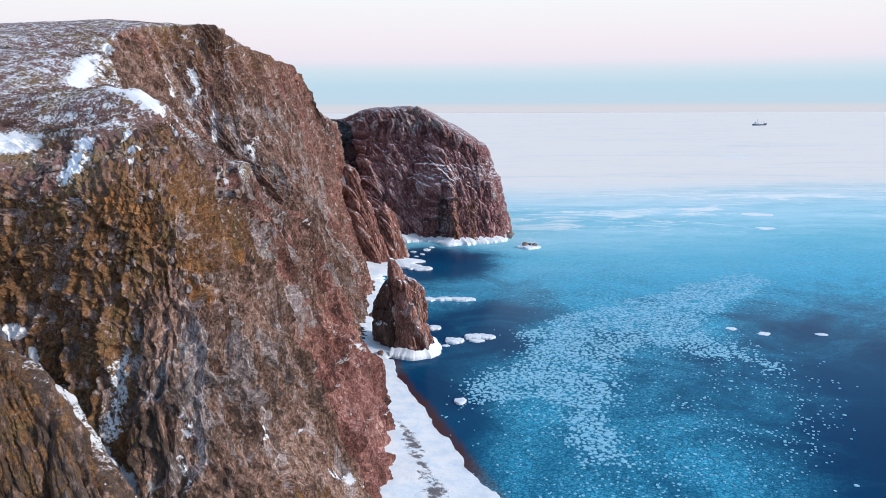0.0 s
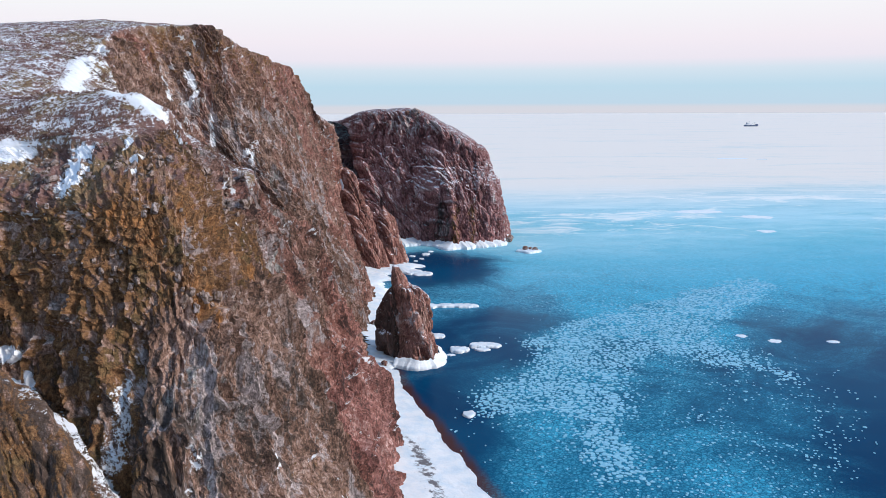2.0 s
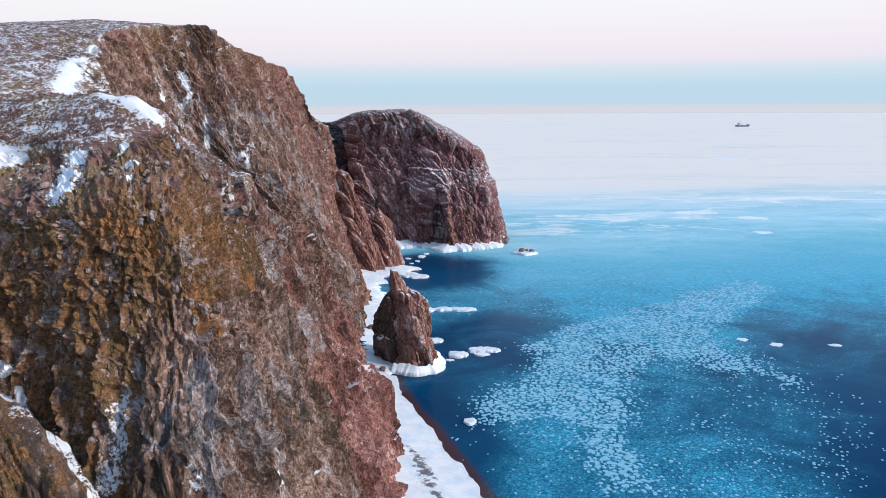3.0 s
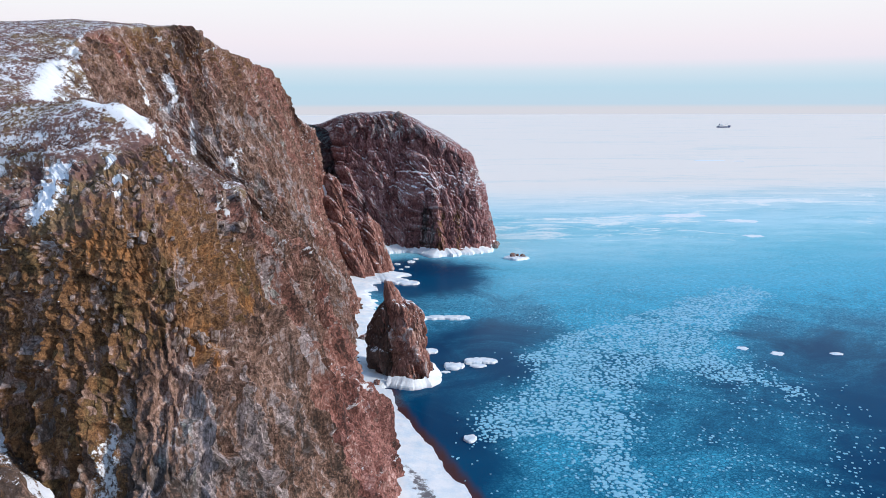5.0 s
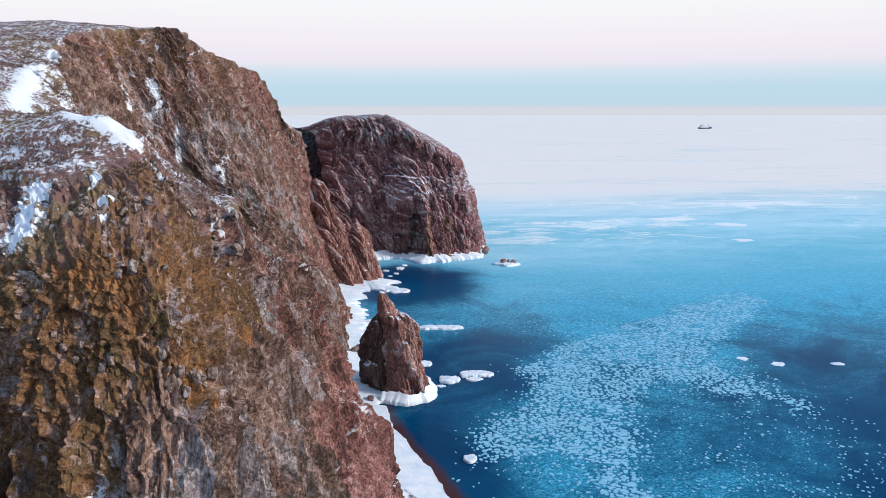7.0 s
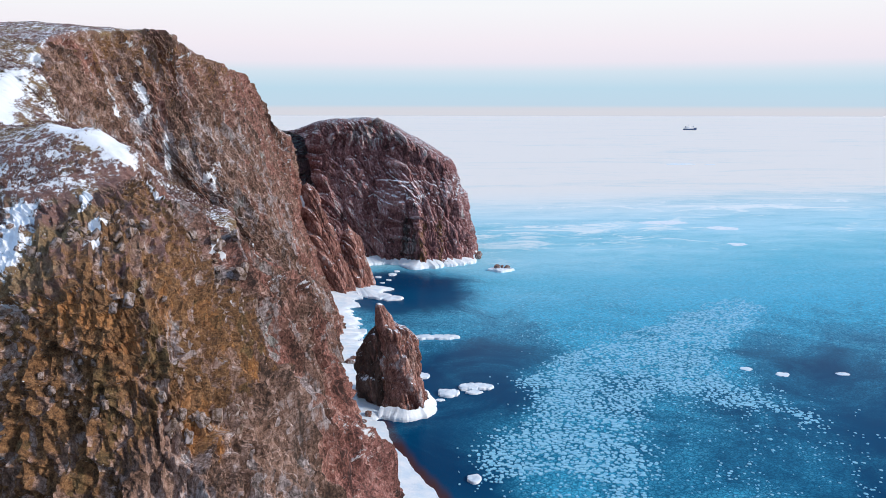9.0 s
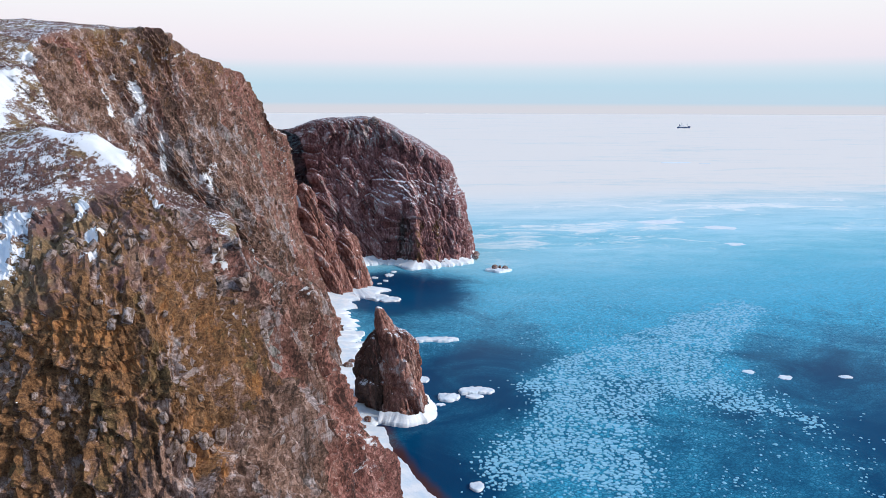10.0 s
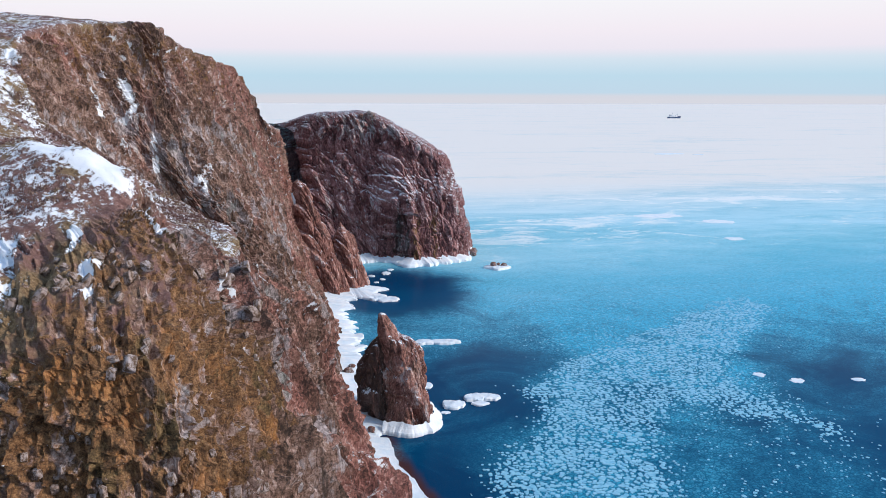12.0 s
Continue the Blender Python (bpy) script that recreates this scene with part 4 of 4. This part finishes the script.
def ice_foot(name, line, width, height, label, seed=0, closed=False):
    """A rim of frozen spray along a rock's foot, with a fluted front."""
    pts = np.array(line, float)
    pts = spline(pts, [max(6, int(np.linalg.norm(b - a) / 0.35)) for a, b in zip(pts[:-1], pts[1:])])
    d = np.gradient(pts, axis=0)
    d /= np.linalg.norm(d, axis=1, keepdims=True)
    out = np.stack([d[:, 1], -d[:, 0]], 1)
    p3 = np.concatenate([pts, np.full((len(pts), 1), seed)], 1)
    wob, flute = fbm(p3 / 2.0, 4, 91), fbm(p3 / 1.3, 4, 92)
    prof = [(0.0, -0.6), (0.02, 0.0), (0.05, 0.45), (0.18, 0.75), (0.45, 0.95), (1.0, 1.35), (1.7, 2.0)]
    rows = []
    for r, z in prof:
        w = width * (1 + 0.9 * wob) * (1 - r) + (0.14 * flute * (z > -0.1) * (z < 0.9))
        rows.append(np.concatenate([pts + out * w[:, None], (z * height * (1 + 0.35 * wob * (z > 0)) + 0.12 * flute * (z > 0.3))[:, None]], 1))
    g = np.stack(rows, 1)
    me = grid_mesh(name, g, SNOW, layers=(("dirt", np.zeros(g.shape[:2])),))
    return tagged(new(name, me), label, "shore ice", kind="structure")


ice_foot("ice_rim", [(-40, 383), (-32, 382), (-23, 386), (-15, 388.5), (-7, 385), (0, 376), (7, 378), (15, 381), (22, 385), (26.5, 390), (28, 400), (29, 412)], 3.2, 1.5, "white rim of frozen spray round the headland's foot")
ice_foot("ice_rim", [(-17, 205), (-14, 204), (-10, 202.5), (-5.5, 205.5), (-4.0, 211), (-5.5, 218), (-10, 221)], 1.3, 1.3, "white rim of frozen spray round the rock stack", 3)
ice_foot("ice_rim", [(-28, 200), (-22, 208), (-21, 220), (-26, 240), (-29, 255), (-31, 275), (-33, 292), (-35, 305), (-33, 318), (-29, 328), (-22, 331), (-20, 338)], 7.0, 1.2, "snow-covered shore ice below the cliff", 5)
islet_rim = ice_floe(38, 368, 5.2, 4.0, 1.5, 0, 40, "snow-capped islet of dark rocks in the sea", "ice_islet")
far_floes = [(363, 981, 22, 8, 0.7), (396, 968, 6, 4, 0.6), (176, 425, 5, 4, 0.2), (165, 503, 15, 7, 0.2), (192, 480, 9, 7, 0.2), (88, 232, 1.7, 1.6, 0.15), (96, 226.5, 1.9, 1.6, 0.15), (113, 225.6, 1.9, 1.3, 0.15)]
for k, (x, y, rx, ry, h) in enumerate(far_floes):
    ice_floe(x, y, rx, ry, h, 0, 60 + k, "thin flat floe of drifting sea ice")


# ---- pancake ice ----
def pancake_mesh(seed):
    """One round plate of new ice with a raised rim."""
    r = random.Random(seed)
    k = 9
    bm = bmesh.new()
    wob = [r.uniform(0.8, 1.12) for _ in range(k)]
    sx = r.uniform(0.75, 1.0)
    rings = []
    for rad, z in ((1.0, -0.03), (0.96, 0.07)):
        rings.append([bm.verts.new((rad * wob[i] * math.cos(i * 2 * math.pi / k), rad * sx * wob[i] * math.sin(i * 2 * math.pi / k), z)) for i in range(k)])
    for a, b in zip(rings[:-1], rings[1:]):
        for i in range(k):
            bm.faces.new((a[i], a[(i + 1) % k], b[(i + 1) % k], b[i]))
    bm.faces.new(rings[-1])
    me = bpy.data.meshes.new("pancake")
    bm.to_mesh(me)
    bm.free()
    me.materials.append(ICE)
    return me


def pancakes():
    r = np.random.RandomState(5)
    gx, gy = np.meshgrid(np.arange(-10, 135, 0.95), np.arange(112, 330, 0.95))
    x, y = (gx + r.uniform(-0.5, 0.5, gx.shape)).reshape(-1), (gy + r.uniform(-0.5, 0.5, gy.shape)).reshape(-1)
    q = np.stack([x, y, np.zeros_like(x)], 1)
    dense = band(x, y)
    loose = step(-14, 6, edge_distance(x, y, FIELD)) * (0.05 + 0.28 * step(0.0, 0.45, fbm(q / 14.0, 3, 95))) * step(330, 270, y)
    patch = step(-0.35, 0.15, fbm(q / 5.0, 3, 96))
    chance = np.maximum(dense * (0.5 + 0.5 * patch), loose)
    keep = r.uniform(size=len(x)) < chance
    x, y, dense = x[keep], y[keep], dense[keep]
    size = r.uniform(0.24, 0.56, len(x)) * (0.62 + 0.55 * dense) * (1 + 0.6 * (r.uniform(size=len(x)) > 0.93))
    turn = r.uniform(0, 2 * np.pi, len(x))
    lift = r.uniform(0.0, 0.06, len(x))
    order = np.argsort(np.hypot(x - 25, y - 150))
    field = tagged(new("pancake_ice"), "field of thin pale blue pancake ice plates on the sea", "sea ice")
    kinds = [pancake_mesh(k) for k in range(12)]
    for i in order[:300]:
        ob = new("ice_plate", kinds[i % 12])
        ob.parent = field
        ob.matrix_basis = Matrix.LocRotScale((x[i], y[i], lift[i]), Euler((0, 0, turn[i])), (size[i], size[i], 1))
    shapes = []
    for me in kinds:
        co = np.empty(len(me.vertices) * 3, np.float32)
        me.vertices.foreach_get("co", co)
        shapes.append((co.reshape(-1, 3), [list(f.vertices) for f in me.polygons]))
    verts, faces, base = [], [], 0
    for i in order[300:]:
        co, fs = shapes[i % 12]
        c, s = math.cos(turn[i]) * size[i], math.sin(turn[i]) * size[i]
        verts.append(np.stack([x[i] + co[:, 0] * c - co[:, 1] * s, y[i] + co[:, 0] * s + co[:, 1] * c, co[:, 2] + lift[i]], 1))
        faces += [[v + base for v in f] for f in fs]
        base += len(co)
    me = bpy.data.meshes.new("loose_ice")
    me.from_pydata(np.concatenate(verts).tolist(), [], faces)
    me.materials.append(ICE)
    rest = new("loose_ice", me)
    rest.parent = field
    tagged(rest, kind="stuff")


pancakes()


# ---- heath on the hill ----
def heath():
    r = np.random.RandomState(9)
    rows, cols = cliff_points.shape[:2]
    verts, faces = [], []
    deep = [(np.array(a, float), np.array(b, float) - np.array(a, float), w * 1.1) for a, b, w, k in HILL_DRIFTS if k > 1]
    for _ in range(30000):
        i, j = r.randint(20, int(rows * 0.72)), int(BROW - 6 - abs(r.normal(0, 30)))
        if j < 40:
            continue
        c = cliff_points[i, j] + (r.normal(0, 0.45), r.normal(0, 0.45), -0.05)
        if c[0] < -135 or c[1] > 245:
            continue
        if any(np.linalg.norm(c - a - d * np.clip((c - a) @ d / (d @ d), 0, 1)) < w for a, d, w in deep):
            continue
        n = vnoise(c[None] / 9.0, 101)[0]
        if n < r.uniform(-0.7, 0.35):
            continue
        h = r.uniform(0.10, 0.24) * (1 + 0.5 * (n > 0.3))
        for _k in range(6):
            a = r.uniform(0, 6.283)
            d, w = np.array((math.cos(a), math.sin(a), 0)), 0.03 + 0.04 * r.uniform()
            s = np.array((-d[1], d[0], 0)) * w
            base, tip = c + d * r.uniform(0, 0.25) - (0, 0, 0.1), c + d * r.uniform(0.4, 1.3) * h + (0, 0, h * r.uniform(0.6, 1.1))
            k = len(verts)
            verts += [base - s, base + s, tip]
            faces.append((k, k + 1, k + 2))
    me = bpy.data.meshes.new("heath")
    me.from_pydata([tuple(v) for v in verts], [], faces)
    me.materials.append(TWIG)
    tagged(new("heath", me), "dry red-brown heath and low shrubs on the hilltop", "shrubs", kind="stuff")


heath()


# ---- ship ----
def box(bm, at, size, bevel=0.0):
    m = Matrix.LocRotScale(at, None, size)
    vs = bmesh.ops.create_cube(bm, size=1.0, matrix=m)["verts"]
    if bevel:
        bmesh.ops.bevel(bm, geom=list({e for v in vs for e in v.link_edges}), offset=bevel, segments=2, affect="EDGES")
    return bm


def tube(bm, a, b, r, sides=8):
    a, b = Vector(a), Vector(b)
    m = Matrix.Translation((a + b) / 2) @ (b - a).to_track_quat("Z", "Y").to_matrix().to_4x4()
    bmesh.ops.create_cone(bm, cap_ends=True, segments=sides, radius1=r, radius2=r, depth=(b - a).length, matrix=m)
    return bm


def ship(m):
    top = tagged(new("ship"), "small dark blue cargo ship with white deckhouse on calm sea", "ship")
    # hull sections: place along, half beam, deck height
    bm, rows = bmesh.new(), []
    for x, half, deck in ((-21, 3.6, 4.2), (-18, 4.6, 4.0), (-8, 5.0, 3.6), (4, 5.0, 3.6), (12, 4.4, 4.0), (17, 2.8, 5.4), (20.5, 1.0, 6.4), (22, 0.1, 6.8)):
        rake = 0.12 * max(0, x - 10)
        rows.append([bm.verts.new(v) for v in ((x - rake, -half * 0.55, -1.0), (x - rake * 0.4, -half * 0.92, 0.8), (x, -half, deck), (x, half, deck), (x - rake * 0.4, half * 0.92, 0.8), (x - rake, half * 0.55, -1.0))])
    for a, b in zip(rows[:-1], rows[1:]):
        for i in range(6):
            bm.faces.new((a[i], b[i], b[(i + 1) % 6], a[(i + 1) % 6]))
    bm.faces.new(rows[0])
    bm.faces.new(rows[-1])
    part("hull", bm, HULL, top, "dark navy painted hull")
    part("bulwark", box(box(bmesh.new(), (-2, -4.9, 4.2), (24, 0.2, 1.2)), (-2, 4.9, 4.2), (24, 0.2, 1.2)), WHITE, top, "white bulwark strip")
    house = part("deckhouse", box(bmesh.new(), (-10, 0, 5.6), (13, 8.4, 3.6), 0.25), WHITE, top)
    part("window_band", box(bmesh.new(), (-10, 0, 6.1), (12, 8.5, 0.7)), STEEL, house)
    bridge = part("bridge", box(bmesh.new(), (-7.5, 0, 8.7), (6.5, 7.4, 2.6), 0.2), WHITE, top)
    part("bridge_window", box(bmesh.new(), (-7.4, 0, 9.2), (6.6, 7.0, 0.8)), STEEL, bridge)
    part("funnel", tube(bmesh.new(), (-14, 0, 7), (-14.6, 0, 11), 1.3, 12), HULL, top)
    part("mast", tube(tube(bmesh.new(), (-7, 0, 10), (-7, 0, 17), 0.25), (-7, -2, 14), (-7, 2, 14), 0.12), STEEL, top)
    part("foremast", tube(tube(bmesh.new(), (11, 0, 4), (11, 0, 13), 0.3), (11, 0, 11.5), (3, 0, 7.5), 0.2), STEEL, top)
    part("hatch", box(bmesh.new(), (3, 0, 4.3), (11, 7, 1.2), 0.15), STEEL, top)
    part("forecastle", box(bmesh.new(), (15.5, 0, 5.4), (4, 4.6, 1.6), 0.2), HULL, top)
    top.matrix_basis = m
    return top


ship(pose(902, 2282, 0, 0, 0, 8))


# ---- frozen waterfall and loose rocks ----
def icefall():
    line = np.array([(-48.5, 344, 38), (-47.2, 342.5, 33), (-46.5, 341.5, 28), (-45.6, 340.5, 22)], float)
    c = spline(line, [14, 14, 14])
    w = np.linspace(1, 0.5, len(c))[:, None] * (0.8 + 0.25 * fbm(c / 1.3, 2, 111)[:, None])
    a = np.linspace(-1, 1, 9)
    g = np.stack([c + np.concatenate([w * k, -0.6 * w * (1 - k * k) - 0.3, np.zeros_like(w)], 1) for k in a], 1)
    g += 0.25 * np.stack([fbm(g.reshape(-1, 3) * (1.2, 1.2, 0.3), 2, 112 + k) for k in range(3)], 1).reshape(g.shape)
    me = grid_mesh("frozen_waterfall", g, SNOW, layers=(("dirt", np.zeros(g.shape[:2])),), smooth=np.ones(g.shape[:2]))
    tagged(new("frozen_waterfall", me), "narrow white frozen waterfall in a dark rock cleft", "icefall")


icefall()


def boulder(x, y, z, r, seed, whole=None, label="dark angular boulder by the shore ice"):
    bm = bmesh.new()
    bmesh.ops.create_icosphere(bm, subdivisions=3, radius=1.0)
    q = random.Random(seed)
    sx, sy, sz = q.uniform(0.8, 1.3), q.uniform(0.7, 1.1), q.uniform(0.6, 0.9)
    co = np.array([v.co[:] for v in bm.verts])
    gap, num, tilt = blocks(co[:, 0] * 1.3 + co[:, 1] * 0.9 + seed * 7.1, co[:, 2] * 1.2, 121)
    out = 1 + 0.45 * (num - 0.5) + 0.12 * fbm(co * 2.5 + seed, 3, 122)
    for v, k in zip(bm.verts, out):
        v.co = Vector((v.co.x * sx * k, v.co.y * sy * k, v.co.z * sz * k)) * r
    me = bpy.data.meshes.new("boulder")
    bm.to_mesh(me)
    bm.free()
    me.materials.append(ROCK)
    for key, value in (("tone", 0.5), ("snow", -0.05), ("turf", -0.3), ("ochre", 0.0), ("grey", 0.3), ("moss", 0.0), ("slab", 0.5), ("stone", 0.5), ("damp_shade", 0.03)):
        me.attributes.new(key, "FLOAT", "POINT").data.foreach_set("value", np.full(len(me.vertices), value, np.float32))
    ob = new("summit_rock" if whole else "boulder", me)
    ob.matrix_basis = pose(x, y, z, 0, 0, q.uniform(0, 360))
    if whole:
        ob.parent = whole
        return ob
    return tagged(ob, label, "boulder", "shore boulders")


for k, (x, y, z, r) in enumerate([(36.2, 369, 1.7, 1.3), (40.8, 368.6, 1.6, 1.2), (38.6, 370, 1.5, 0.8), (31.5, 398, 2.0, 2.0), (30.5, 393, 1.5, 1.4), (-19.5, 203.5, 1.6, 0.9),
                                  (-25.5, 241, 1.6, 1.5), (-24.5, 246, 1.3, 0.9), (-20.5, 199, 1.7, 0.6), (-15, 122, 2.2, 0.9), (-13, 132, 2.0, 0.7)]):
    boulder(x, y, z, r, k + 1)
for k, (x, y, z, r) in enumerate([(-17, 400, 66.2, 2.2), (-21, 400, 65.9, 1.4), (-40, 405, 65.0, 1.3)]):
    boulder(x, y, z, r, k + 20, HEAD)


# ---- loose blocks on the first cliff's upper face ----
def rubble():
    r = random.Random(12)
    kinds = []
    for k in range(8):
        bm = bmesh.new()
        bmesh.ops.create_cube(bm, size=1.0)
        for v in bm.verts:
            v.co = Vector((v.co.x * r.uniform(0.6, 1.1), v.co.y * r.uniform(0.6, 1.1), v.co.z * r.uniform(0.8, 1.5)))
        bmesh.ops.bevel(bm, geom=bm.edges[:], offset=0.10, segments=1, affect="EDGES")
        for v in bm.verts:
            v.co += Vector((r.uniform(-1, 1), r.uniform(-1, 1), r.uniform(-1, 1))) * 0.05
        me = bpy.data.meshes.new("rock_block")
        bm.to_mesh(me)
        bm.free()
        me.materials.append(BLOCK)
        kinds.append(me)
    rows, cols = cliff_points.shape[:2]
    made = 0
    while made < 280:
        i, j = r.randrange(rows), r.randrange(BROW + 15, BROW + 190)
        c, n = cliff_points[i, j], cliff_normals[i, j]
        if not (-52 < c[0] < -28 and c[1] < 112 and 40 < c[2] < 65) or vnoise(c[None] / 5.0, 141)[0] < r.uniform(-0.3, 0.3):
            continue
        size = r.choice((0.4, 0.45, 0.55, 0.7, 0.9)) * r.uniform(0.7, 1.2)
        turn = Vector(n).to_track_quat("Y", "Z").to_euler()
        ob = new("rock_block", kinds[made % 8])
        ob.parent = cliff
        ob.matrix_basis = Matrix.LocRotScale(Vector(c) - Vector(n) * size * 0.34, turn, (size, size * 0.8, size)) @ Euler((r.uniform(-0.3, 0.3), r.uniform(-0.4, 0.4), r.uniform(-0.3, 0.3))).to_matrix().to_4x4()
        made += 1


rubble()
